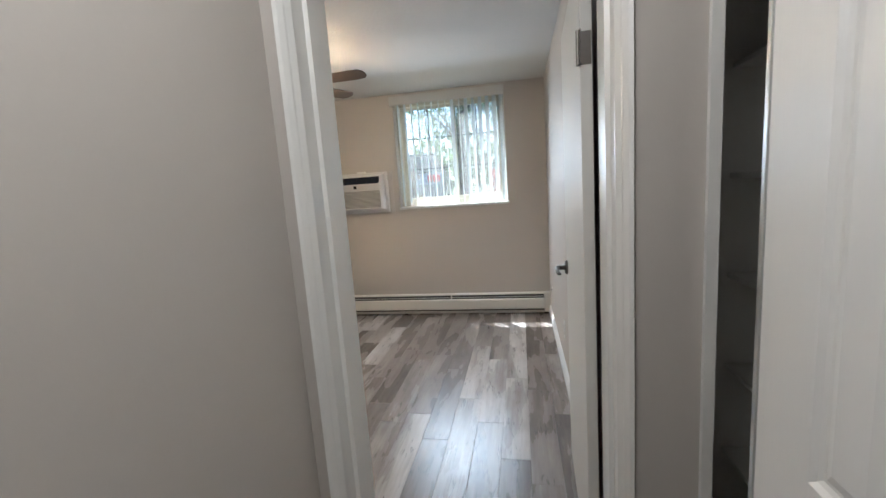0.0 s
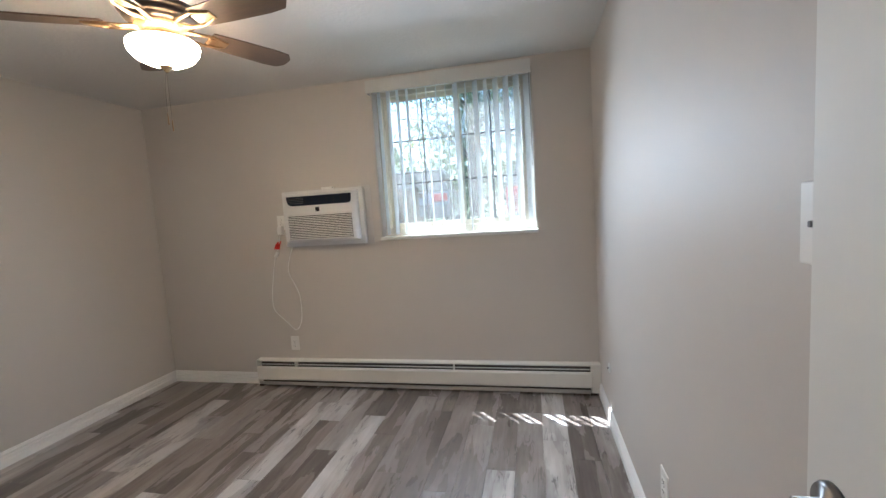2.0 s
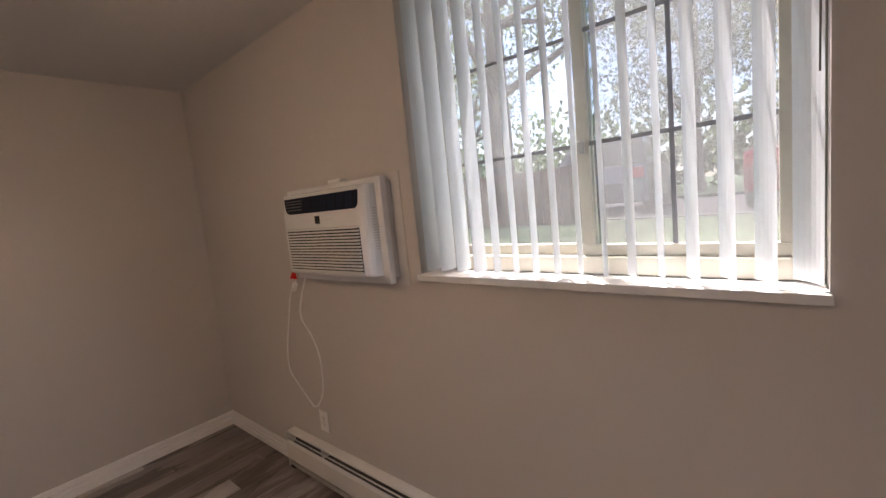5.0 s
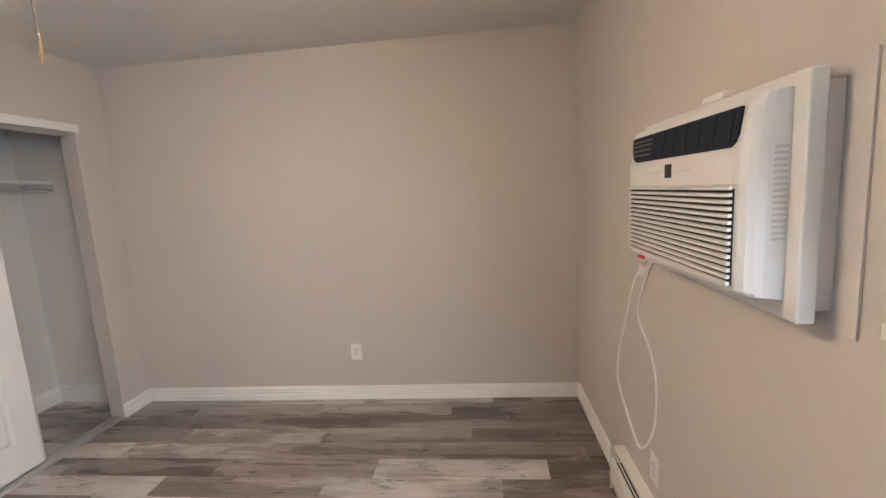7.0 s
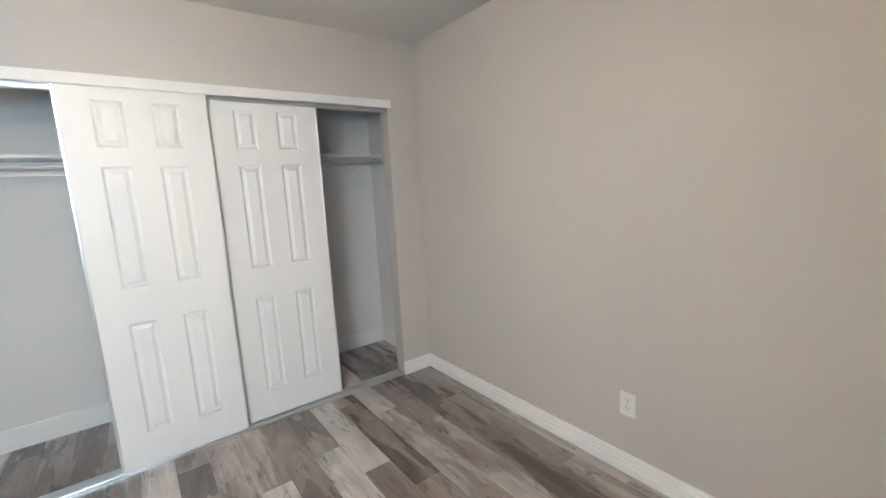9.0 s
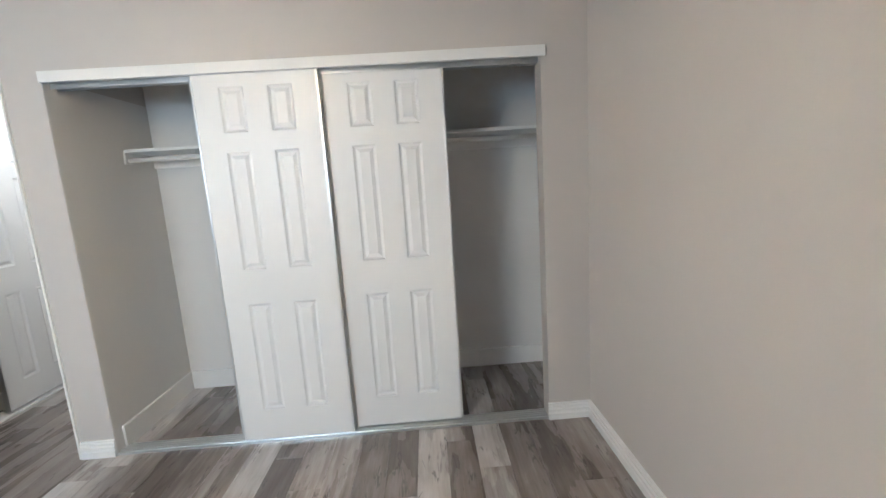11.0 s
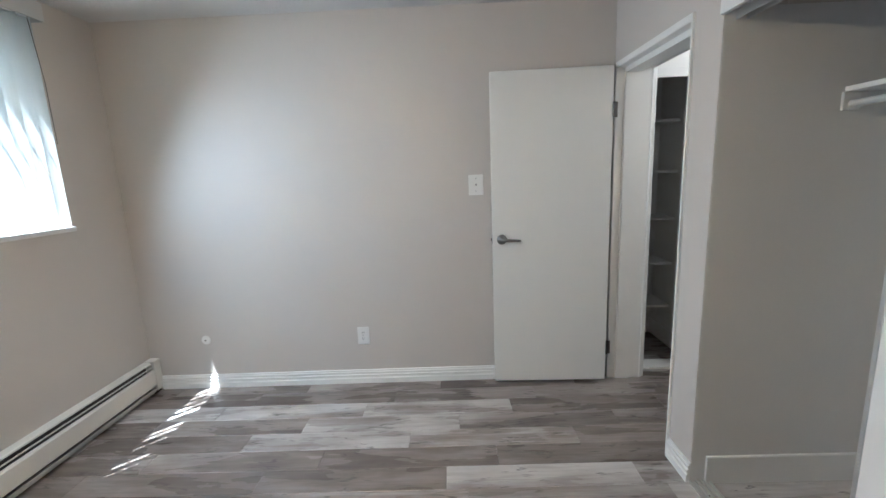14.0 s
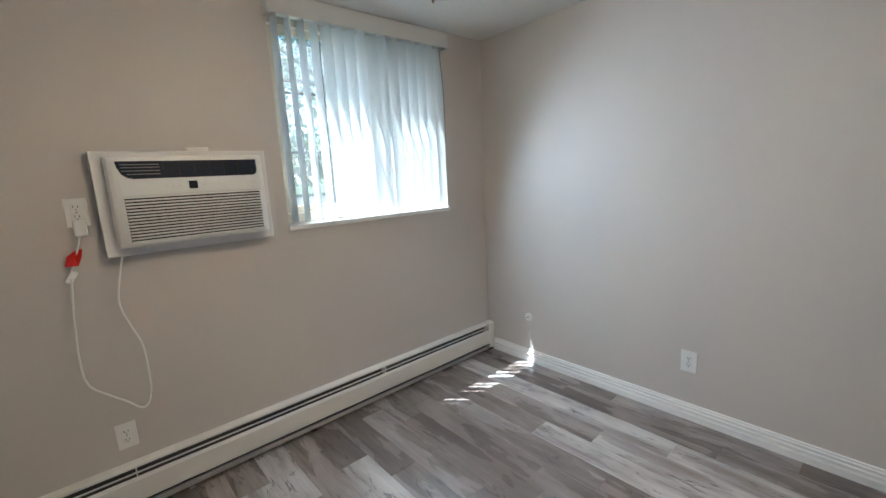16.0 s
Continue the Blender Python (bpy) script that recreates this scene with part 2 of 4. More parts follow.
SCREEN = screen_material("insect_screen_mesh")
VALANCE = surface("grey_white_valance_vinyl", (0.60, 0.60, 0.585), 0.5, var=0.03, fine=120, bump=0.04)
VANE = vane_material("white_vinyl_vane")
GLASS = glass_material("window_glass")
VINYL = surface("almond_window_vinyl", (0.63, 0.60, 0.51), 0.42, var=0.04, fine=100, bump=0.03)
MUNTIN = surface("grey_muntin", (0.26, 0.26, 0.27), 0.45, var=0.05)
MARBLE = surface("white_stone_sill", (0.72, 0.71, 0.69), 0.3, var=0.08, scale=14, fine=60, bump=0.03)
GRASS = surface("lawn", (0.045, 0.075, 0.022), 0.9, var=0.4, scale=1.5, fine=30, bump=0.6, dist=0.03)
ASPHALT = surface("asphalt", (0.05, 0.049, 0.048), 0.9, var=0.2, scale=1, fine=60, bump=0.4, dist=0.01)
CONCRETE = surface("concrete", (0.25, 0.245, 0.235), 0.85, var=0.12, scale=2, fine=40, bump=0.2)
FENCEWOOD = surface("weathered_fence_board", (0.13, 0.08, 0.055), 0.8, var=0.2, scale=4, fine=50, bump=0.3, stretch=(6, 6, 0.6), rand=0.2)
BARK = surface("bark", (0.075, 0.058, 0.045), 0.9, var=0.4, scale=9, fine=30, bump=0.9, stretch=(1, 1, 0.25), dist=0.03)
LEAF = leaf_material("green_leaf", (0.080, 0.118, 0.045))
CARRED = surface("red_car_paint", (0.33, 0.02, 0.02), 0.2, var=0.03, bump=0)
CARGREY = surface("grey_car_paint", (0.24, 0.25, 0.27), 0.22, 0.3, var=0.03, bump=0)
CARGLASS = surface("tinted_car_glass", (0.03, 0.035, 0.04), 0.08, var=0.02, bump=0)
RUBBER = surface("tyre_rubber", (0.025, 0.025, 0.025), 0.8)
TAIL = surface("red_tail_lamp", (0.5, 0.02, 0.02), 0.2, var=0.05, bump=0)
BRICK = surface("outer_wall", (0.34, 0.25, 0.19), 0.9, var=0.2)


# ---- mesh helpers ----
def link(name, bm, material, parent=None, label=""):
    me = bpy.data.meshes.new(name)
    bmesh.ops.recalc_face_normals(bm, faces=bm.faces)
    bm.to_mesh(me)
    bm.free()
    me.materials.append(material)
    ob = new(name, me)
    if parent:
        ob.parent = parent
    if label:
        ob["label"] = label
    return ob


part = link


def smooth(ob):
    for f in ob.data.polygons:
        f.use_smooth = True
    return ob


def thing(name, label, category, at=(0, 0, 0), group="", kind=""):
    ob = new(name)
    ob.location = at
    ob.empty_display_size = 0.1
    return tagged(ob, label, category, group, kind)


def box(bm, x0, x1, y0, y1, z0, z1, bevel=0.0, seg=2):
    r = bmesh.ops.create_cube(bm, size=1)
    vs = r["verts"]
    bmesh.ops.transform(bm, matrix=Matrix.Translation(((x0 + x1) / 2, (y0 + y1) / 2, (z0 + z1) / 2)) @ Matrix.Diagonal((x1 - x0, y1 - y0, z1 - z0, 1)), verts=vs)
    if bevel:
        es = list({e for v in vs for e in v.link_edges})
        bmesh.ops.bevel(bm, geom=es, offset=bevel, segments=seg, affect="EDGES", profile=0.5)
    return bm


def boxed(*a, bevel=0.0, seg=2):
    return box(bmesh.new(), *a, bevel=bevel, seg=seg)


def lathe(bm, profile, seg=32, at=(0, 0, 0)):
    """Turns (radius, height) points round the z axis."""
    rings = []
    for r, z in profile:
        if r < 1e-5:
            rings.append([bm.verts.new((at[0], at[1], at[2] + z))])
        else:
            rings.append([bm.verts.new((at[0] + r * math.cos(2 * math.pi * i / seg), at[1] + r * math.sin(2 * math.pi * i / seg), at[2] + z)) for i in range(seg)])
    for a, b in zip(rings, rings[1:]):
        for i in range(seg):
            j = (i + 1) % seg
            if len(a) == 1 and len(b) == 1:
                continue
            if len(a) == 1:
                bm.faces.new((a[0], b[i], b[j]))
            elif len(b) == 1:
                bm.faces.new((a[i], a[j], b[0]))
            else:
                bm.faces.new((a[i], a[j], b[j], b[i]))
    return bm


def extrude(bm, outline, start, end):
    """A closed outline of (u, z) swept straight from start to end; u points to the left of the way."""
    s, e = Vector(start), Vector(end)
    d = (e - s).normalized()
    side = Vector((-d.y, d.x, 0))
    rows = [[bm.verts.new(o + side * u + Vector((0, 0, z))) for u, z in outline] for o in (s, e)]
    k = len(outline)
    for i in range(k):
        j = (i + 1) % k
        bm.faces.new((rows[0][i], rows[0][j], rows[1][j], rows[1][i]))
    bm.faces.new(rows[0]), bm.faces.new(rows[1][::-1])
    return bm


def tube(bm, pts, r, seg=8):
    """A round rod along points."""
    pts = [Vector(p) for p in pts]
    rings = []
    for i, p in enumerate(pts):
        d = (pts[min(i + 1, len(pts) - 1)] - pts[max(i - 1, 0)]).normalized()
        a = d.cross(Vector((0, 0, 1)) if abs(d.z) < 0.9 else Vector((1, 0, 0))).normalized()
        b = d.cross(a)
        rad = r[i] if isinstance(r, (list, tuple)) else r
        rings.append([bm.verts.new(p + (a * math.cos(t) + b * math.sin(t)) * rad) for t in [2 * math.pi * k / seg for k in range(seg)]])
    for a, b in zip(rings, rings[1:]):
        for k in range(seg):
            bm.faces.new((a[k], a[(k + 1) % seg], b[(k + 1) % seg], b[k]))
    bm.faces.new(rings[0]), bm.faces.new(rings[-1][::-1])
    return bm


def curve_points(pts, steps=8):
    """A smooth line through points."""
    p = [Vector(q) for q in pts]
    p = [p[0]] + p + [p[-1]]
    out = []
    for i in range(1, len(p) - 2):
        for k in range(steps):
            t = k / steps
            a, b, c, d = p[i - 1], p[i], p[i + 1], p[i + 2]
            out.append(0.5 * (2 * b + (c - a) * t + (2 * a - 5 * b + 4 * c - d) * t * t + (3 * b - a - 3 * c + d) * t ** 3))
    return out + [p[-2]]


def holed_wall(name, axis, face, back, u0, u1, z0, z1, holes, material, label):
    """A wall with thickness, from its face to its back, with openings (u0, u1, z0, z1) that go through it. axis: the way it runs."""
    us = sorted({u0, u1, *[h[0] for h in holes], *[h[1] for h in holes]})
    zs = sorted({z0, z1, *[h[2] for h in holes], *[h[3] for h in holes]})
    solid = lambda i, j: 0 <= i < len(us) - 1 and 0 <= j < len(zs) - 1 and not any(h[0] <= us[i] < h[1] and h[2] <= zs[j] < h[3] for h in holes)
    bm = bmesh.new()
    cache = {}

    def vert(u, d, z):
        key = (round(u, 5), round(d, 5), round(z, 5))
        if key not in cache:
            cache[key] = bm.verts.new((u, d, z) if axis == "x" else (d, u, z))
        return cache[key]

    for i in range(len(us) - 1):
        for j in range(len(zs) - 1):
            if not solid(i, j):
                continue
            a, b, c, d = us[i], us[i + 1], zs[j], zs[j + 1]
            for dep in (face, back):
                bm.faces.new([vert(a, dep, c), vert(b, dep, c), vert(b, dep, d), vert(a, dep, d)])
            for di, dj, (p, q) in ((-1, 0, ((a, c), (a, d))), (1, 0, ((b, c), (b, d))), (0, -1, ((a, c), (b, c))), (0, 1, ((a, d), (b, d)))):
                if not solid(i + di, j + dj):
                    bm.faces.new([vert(p[0], face, p[1]), vert(q[0], face, q[1]), vert(q[0], back, q[1]), vert(p[0], back, p[1])])
    return tagged(link(name, bm, material), label, "wall", kind="structure")


# ---- the rooms ----
XW, XE, YS, YN, ZC = -3.243, 0.460, 1.558, 4.770, 2.433
YO = 4.930                                   # outer face of the window wall
YH = 1.325                                   # hall face of the door wall
XH, XL = -0.440, 0.592                       # hall: west wall, linen closet's plane
WX0, WX1, WZ0, WZ1 = -1.128, 0.064, 1.200, 2.360   # window opening
DX0, DX1, DZ = -0.385, 0.425, 2.050          # rough opening of the door
CX0, CX1, CZ = -3.003, -0.569, 2.000         # closet opening
CB = 0.790                                   # closet's back wall
LX, LY0, LY1, LYO = 1.215, 0.893, 1.950, 1.312    # linen closet: back, ends, edge of its opening

holed_wall("wall_north", "x", YN, YO, XW - 0.15, XE + 0.15, -0.01, ZC + 0.02, [(WX0, WX1, WZ0, WZ1), (-1.865, -1.275, 1.225, 1.590)], WALL, "greige painted wall with a window and air conditioner")
holed_wall("wall_closet_west", "y", XW, XW - 0.15, 0.64, YS - 0.111, -0.01, ZC + 0.02, [], CLOSET, "grey painted side wall of the closet")
holed_wall("wall_west", "y", XW, XW - 0.15, YS - 0.111, YN, -0.01, ZC + 0.02, [], WALL, "plain greige painted bedroom wall")
holed_wall("wall_east", "y", XE, XE + 0.10, YS - 0.002, YN, -0.01, ZC + 0.02, [], WALL, "greige painted wall behind the open door")
holed_wall("wall_south", "x", YS, YS - 0.11, XW, CX1 + 0.001, -0.01, ZC + 0.02, [(CX0, CX1, -0.01, CZ)], WALL, "greige painted wall above the closet opening")
holed_wall("wall_door", "x", YS, YH, CX1 + 0.001, XL - 0.0005, -0.01, ZC + 0.02, [(DX0, DX1, -0.01, DZ)], WALL, "greige painted wall round the bedroom doorway")
holed_wall("wall_closet_back", "x", CB, CB - 0.10, XW, CX1 - 0.001, -0.01, ZC + 0.02, [], CLOSET, "grey painted back wall of the closet")
holed_wall("wall_hall_west", "y", XH, CX1, -1.60, YH - 0.001, -0.01, ZC + 0.02, [], WALL, "greige painted hallway wall")
tagged(link("wall_closet_east", boxed(CX1 - 0.0025, CX1 - 0.0005, CB + 0.0005, YS - 0.003, 0.0, CZ - 0.001), CLOSET), "grey painted side wall of the closet", "wall", kind="structure")
holed_wall("wall_hall_south", "x", -1.60, -1.75, XH - 0.10, LX + 0.10, -0.01, ZC + 0.02, [], WALL, "greige painted end wall of the hallway")
holed_wall("wall_hall_east", "y", XL, XL + 0.025, -1.60, LY1 + 0.08, -0.01, ZC + 0.02, [(0.30, LYO, -0.01, 2.030)], TRIM, "white painted hallway wall round the linen closet")
holed_wall("wall_linen_back", "y", LX, LX + 0.10, -1.60, LY1 + 0.08, -0.01, ZC + 0.02, [], CLOSET, "grey painted back of the linen closet")
holed_wall("wall_linen_south", "x", LY0, LY0 - 0.06, XL + 0.026, LX, -0.01, ZC + 0.02, [], CLOSET, "grey painted side of the linen closet")
holed_wall("wall_linen_north", "x", LY1, LY1 + 0.08, XL + 0.026, LX + 0.1, -0.01, ZC + 0.02, [], CLOSET, "grey painted end of the linen closet")

ceil = bmesh.new()
box(ceil, XW - 0.15, LX + 0.15, -1.75, YO, ZC, ZC + 0.22)
tagged(link("ceiling", ceil, CEIL), "white ceiling with a knockdown texture", "ceiling", kind="structure")
floor = tagged(link("floor", boxed(XW - 0.1, LX + 0.1, -1.7, YO - 0.01, -0.12, -0.006), SUBFLOOR), "grey wood-look vinyl plank floor", "floor", kind="structure")

# ---- baseboards ----
BASE = [(0, 0), (0.018, 0), (0.018, 0.036), (0.013, 0.041), (0.011, 0.047), (0.017, 0.050), (0.017, 0.062), (0.010, 0.066), (0.009, 0.071), (0.014, 0.074), (0.014, 0.082), (0.008, 0.086), (0.007, 0.092), (0.010, 0.093), (0.010, 0.096), (0.0, 0.098)]
FLAT = [(0, 0), (0.012, 0), (0.012, 0.128), (0.009, 0.132), (0, 0.132)]


def baseboard(name, a, b, outline, label):
    bm = bmesh.new()
    extrude(bm, outline, (*a, 0.0), (*b, 0.0))
    return tagged(link(name, bm, TRIM), label, "baseboard", kind="structure")


BL = "white moulded baseboard with grooves"
baseboard("baseboard", (XE, YN - 0.07), (XE, YS + 0.02), [(-u, z) for u, z in BASE], BL)
baseboard("baseboard", (XW, YN), (XW, YS), BASE, BL)
baseboard("baseboard", (-2.335, YN), (XW + 0.012, YN), BASE, BL)
baseboard("baseboard", (XW + 0.012, YS), (CX0 + 0.006, YS), BASE, BL)
baseboard("baseboard", (CX1 - 0.004, YS), (DX0 - 0.004, YS), BASE, "short white baseboard piece on the pier")
FL = "plain flat white closet baseboard"
baseboard("baseboard", (XW, CB), (CX1, CB), FLAT, FL)
baseboard("baseboard", (CX1 - 0.0025, CB + 0.012), (CX1 - 0.0025, YS - 0.065), FLAT, FL)
baseboard("baseboard", (XW, YS - 0.12), (XW, CB + 0.012), FLAT, FL)
baseboard("baseboard", (LX, LY0), (LX, LY1), FLAT, FL)
baseboard("baseboard", (XL + 0.07, LY0), (LX - 0.012, LY0), FLAT, FL)
baseboard("baseboard", (XH, -1.6), (XH, YH - 0.01), [(-u, z) for u, z in BASE], BL)

# ---- bedroom door frame: pressed steel, with a stop ----
frame_root = thing("door_frame", "white painted pressed metal door frame with a stop", "door frame", ((DX0 + DX1) / 2, YS, 0), kind="structure")
cx, cy = frame_root.location.x, frame_root.location.y


def jamb_outline(sign):
    # along y from the room face to the hall face; u is the width into the opening
    return [(0.0, 0.012), (0.010, 0.012), (0.013, 0.008), (0.013, -0.040), (0.025, -0.044), (0.025, -0.135), (0.013, -0.139), (0.013, -0.205), (0.018, -0.210), (0.008, -0.225), (0.006, -0.232), (-0.004, -0.245), (-0.014, -0.248), (-0.018, -0.2335), (0.0, -0.2335)]


for nm, x, sign in (("jamb", DX0, 1), ("jamb", DX1, -1)):
    bm = bmesh.new()
    rows = [[bm.verts.new((x + sign * u - cx, YS + v - cy, z)) for u, v in jamb_outline(sign)] for z in (0.0, DZ)]
    k = len(rows[0])
    for i in range(k):
        j = (i + 1) % k
        bm.faces.new((rows[0][i], rows[0][j], rows[1][j], rows[1][i]))
    bm.faces.new(rows[0]), bm.faces.new(rows[1])
    part(nm, bm, TRIM, frame_root)
bm = bmesh.new()
rows = [[bm.verts.new((x - cx, YS + v - cy, DZ - u * 2.4)) for u, v in jamb_outline(1)] for x in (DX0 + 0.003, DX1 - 0.003)]
k = len(rows[0])
for i in range(k):
    j = (i + 1) % k
    bm.faces.new((rows[0][i], rows[0][j], rows[1][j], rows[1][i]))
bm.faces.new(rows[0]), bm.faces.new(rows[1])
part("head_jamb", bm, TRIM, frame_root)

# ---- bedroom door, swung open against the east wall ----
HX, HY = 0.367, 1.598
swing = math.atan2(0.024, 0.730)
door = thing("door_1", "white flush bedroom door standing open against the wall", "door", (HX, HY, 0.015), kind="structure")
door.rotation_euler = (0, 0, -swing)
part("door_panel", boxed(0.0, 0.034, 0.0, 0.741, 0.0, 2.012, bevel=0.002), DOORPAINT, door)
for z in (1.757, 0.232):
    hb = bmesh.new()
    box(hb, 0.001, 0.031, -0.0022, 0.0, z - 0.045, z + 0.045, bevel=0.0008)
    tube(hb, [(-0.005, -0.003, z - 0.047), (-0.005, -0.003, z + 0.047)], 0.006, 10)
    box(hb, -0.002, 0.001, -0.026, 0.0, z - 0.045, z + 0.045)
    for dz in (-0.030, 0.0, 0.030):
        box(hb, 0.014, 0.020, -0.0030, -0.0020, z + dz - 0.003, z + dz + 0.003, bevel=0.0004)
    part("hinge", hb, NICKEL, door, "satin nickel butt hinge")
lev = bmesh.new()
lathe(lev, [(0, 0), (0.033, 0), (0.033, 0.006), (0.029, 0.012), (0.012, 0.014), (0.011, 0.045), (0, 0.047)], 28)
bmesh.ops.transform(lev, matrix=pose(0, 0.6810, 0.985, 0, -90, 0), verts=lev.verts)
lever = smooth(part("door_handle", lev, NICKEL, door, "satin nickel lever handle"))
arm = bmesh.new()
tube(arm, [(-0.043, 0.6810, 0.985), (-0.050, 0.6590, 0.985), (-0.050, 0.6090, 0.983), (-0.046, 0.5740, 0.980), (-0.040, 0.5660, 0.979)], [0.011, 0.0105, 0.009, 0.0085, 0.006], 12)
smooth(part("lever", arm, NICKEL, lever))
part("latch_plate", boxed(0.006, 0.028, 0.7405, 0.7425, 0.955, 1.015), NICKEL, door)
part("latch", boxed(0.011, 0.023, 0.7420, 0.7510, 0.975, 0.993, bevel=0.003), NICKEL, door)


# ---- six-panel sliding doors ----
def panelled_door(name, label, w, h, at, rz, group):
    """A moulded six-panel slab, facing -y of its own, with aluminium edge channels; its foot's corner at the pose."""
    root = thing(name, label, "sliding door", (0, 0, 0), group)
    th = 0.030
    pw, mid = 0.122, 0.118
    x0 = (w - 2 * pw - mid) / 2
    xs = [0, x0, x0 + pw, x0 + pw + mid, x0 + 2 * pw + mid, w]
    zs = [0, 0.172, 0.782, 0.968, 1.578, 1.672, 1.893, h]
    bm = bmesh.new()
    grid = {(i, j): bm.verts.new((x, 0, z)) for i, x in enumerate(xs) for j, z in enumerate(zs)}
    for i in range(5):
        for j in range(7):
            ring = [grid[i, j], grid[i + 1, j], grid[i + 1, j + 1], grid[i, j + 1]]
            if i in (1, 3) and j in (1, 3, 5):
                for inset, dep in ((0.007, 0.006), (0.013, 0.009), (0.018, 0.009), (0.036, 0.0015)):
                    a, b, c, d = xs[i] + inset, xs[i + 1] - inset, zs[j] + inset, zs[j + 1] - inset
                    nxt = [bm.verts.new(q) for q in ((a, dep, c), (b, dep, c), (b, dep, d), (a, dep, d))]
                    for k in range(4):
                        bm.faces.new((ring[k], ring[(k + 1) % 4], nxt[(k + 1) % 4], nxt[k]))
                    ring = nxt
            bm.faces.new(ring)
    back = {(i, j): bm.verts.new((x, th, z)) for i, x in ((0, 0), (5, w)) for j, z in ((0, 0), (7, h))}
    bm.faces.new([back[0, 0], back[0, 7], back[5, 7], back[5, 0]])
    bm.faces.new([back[0, 0], back[5, 0]] + [grid[i, 0] for i in range(5, -1, -1)])
    bm.faces.new([back[0, 7], back[5, 7]] + [grid[i, 7] for i in range(5, -1, -1)])
    bm.faces.new([back[0, 0], back[0, 7]] + [grid[0, j] for j in range(7, -1, -1)])
    bm.faces.new([back[5, 0], back[5, 7]] + [grid[5, j] for j in range(7, -1, -1)])
    part("slab", bm, MOULDED, root)
    for x in (-0.003, w - 0.009):
        ch = bmesh.new()
        box(ch, x, x + 0.012, -0.003, th + 0.003, -0.002, h + 0.002, bevel=0.002)
        part("edge_channel", ch, ALU, root, "bright metal edge channel")
    root.matrix_world = pose(*at, 0, 0, rz)
    return root


# facing +y: turned by half a turn, so the foot's corner is the east one
SDH = 1.955
sd1 = panelled_door("sliding_door", "white moulded six-panel sliding closet door", 0.620, SDH, (-1.264, YS - 0.008, 0.020), 180, "closet sliding doors")
copy_thing(sd1, pose(-1.888, YS - 0.050, 0.020, 0, 0, 180))
linen_door = copy_thing(sd1, pose(XL - 0.055, 0.990, 0.030, 0, 0, -90))
linen_door["group"] = ""
linen_door["label"] = "white six-panel sliding door of the linen closet"

# tracks
trk = thing("closet_track", "white metal overhead track and aluminium floor track", "closet track", ((CX0 + CX1) / 2, YS, 0), kind="structure")
tx = trk.location.x
bm = bmesh.new()
box(bm, CX0 - 0.022 - tx, CX1 + 0.002 - tx, -0.003, 0.014, 1.974, 2.026, bevel=0.002)
part("fascia", bm, TRIM, trk)
bm = bmesh.new()
box(bm, CX0 - tx, CX1 - tx, -0.085, -0.004, 1.990, 1.999)
for y in (-0.085, -0.046, -0.008):
    box(bm, CX0 - tx, CX1 - tx, y - 0.0015, y + 0.0015, 1.955 if y < -0.01 else 1.975, 1.990)
part("top_channel", bm, ALU, trk)
bm = bmesh.new()
box(bm, CX0 - tx + 0.001, CX1 - tx - 0.001, -0.088, 0.004, 0.0, 0.004)
for y in (-0.086, -0.064, -0.046, -0.026, 0.002):
    box(bm, CX0 - tx + 0.001, CX1 - tx - 0.001, y - 0.002, y + 0.002, 0.004, 0.014)
part("floor_channel", bm, ALU, trk)
for x in (-0.66, -2.90):
    part("screw", lathe(bmesh.new(), [(0, 0.006), (0.004, 0.006), (0.004, 0.004)], 8, (x - tx, -0.036, 0)), NICKEL, trk)
ltrk = thing("linen_track", "white header board and threshold of the linen closet", "closet track", (XL, 0.80, 0), kind="structure")
part("header", boxed(-0.014, 0.0, -0.50, 0.510, 1.985, 2.045, bevel=0.002), TRIM, ltrk)
part("threshold", boxed(-0.075, 0.055, -0.50, 0.510, 0.0, 0.014, bevel=0.003), TRIM, ltrk)

# closet shelf and rod
shelf = thing("closet_shelf", "white closet shelf with a hanging rod under it", "shelf", ((XW + CX1) / 2, CB, 1.68))
sx = shelf.location.x
part("board", boxed(XW - sx + 0.002, CX1 - sx - 0.002, 0.001, 0.290, 0.0, 0.019, bevel=0.002), TRIM, shelf)
part("cleat", boxed(XW - sx + 0.002, CX1 - sx - 0.002, 0.001, 0.02, -0.085, -0.001, bevel=0.002), TRIM, shelf)
bm = bmesh.new()
tube(bm, [(XW - sx + 0.003, 0.268, -0.045), (CX1 - sx - 0.003, 0.268, -0.045)], 0.013, 14)
smooth(part("rod", bm, PLASTIC, shelf, "white round hanging rod"))
for x in (XW - sx + 0.001, CX1 - sx - 0.013):
    part("rod_socket", boxed(x, x + 0.012, 0.235, 0.300, -0.07, -0.001, bevel=0.003), PLASTIC, shelf)

for z in (1.760, 1.390, 1.033, 0.682, 0.338):
    sh = tagged(link("linen_shelf", boxed(0.0, 0.299, 0.0, LY1 - LY0 - 0.004, -0.018, 0.0, bevel=0.003), SHELFPAINT), "white painted shelf in the linen closet", "shelf", "linen closet shelves")
    sh.location = (LX - 0.300, LY0 + 0.002, z)


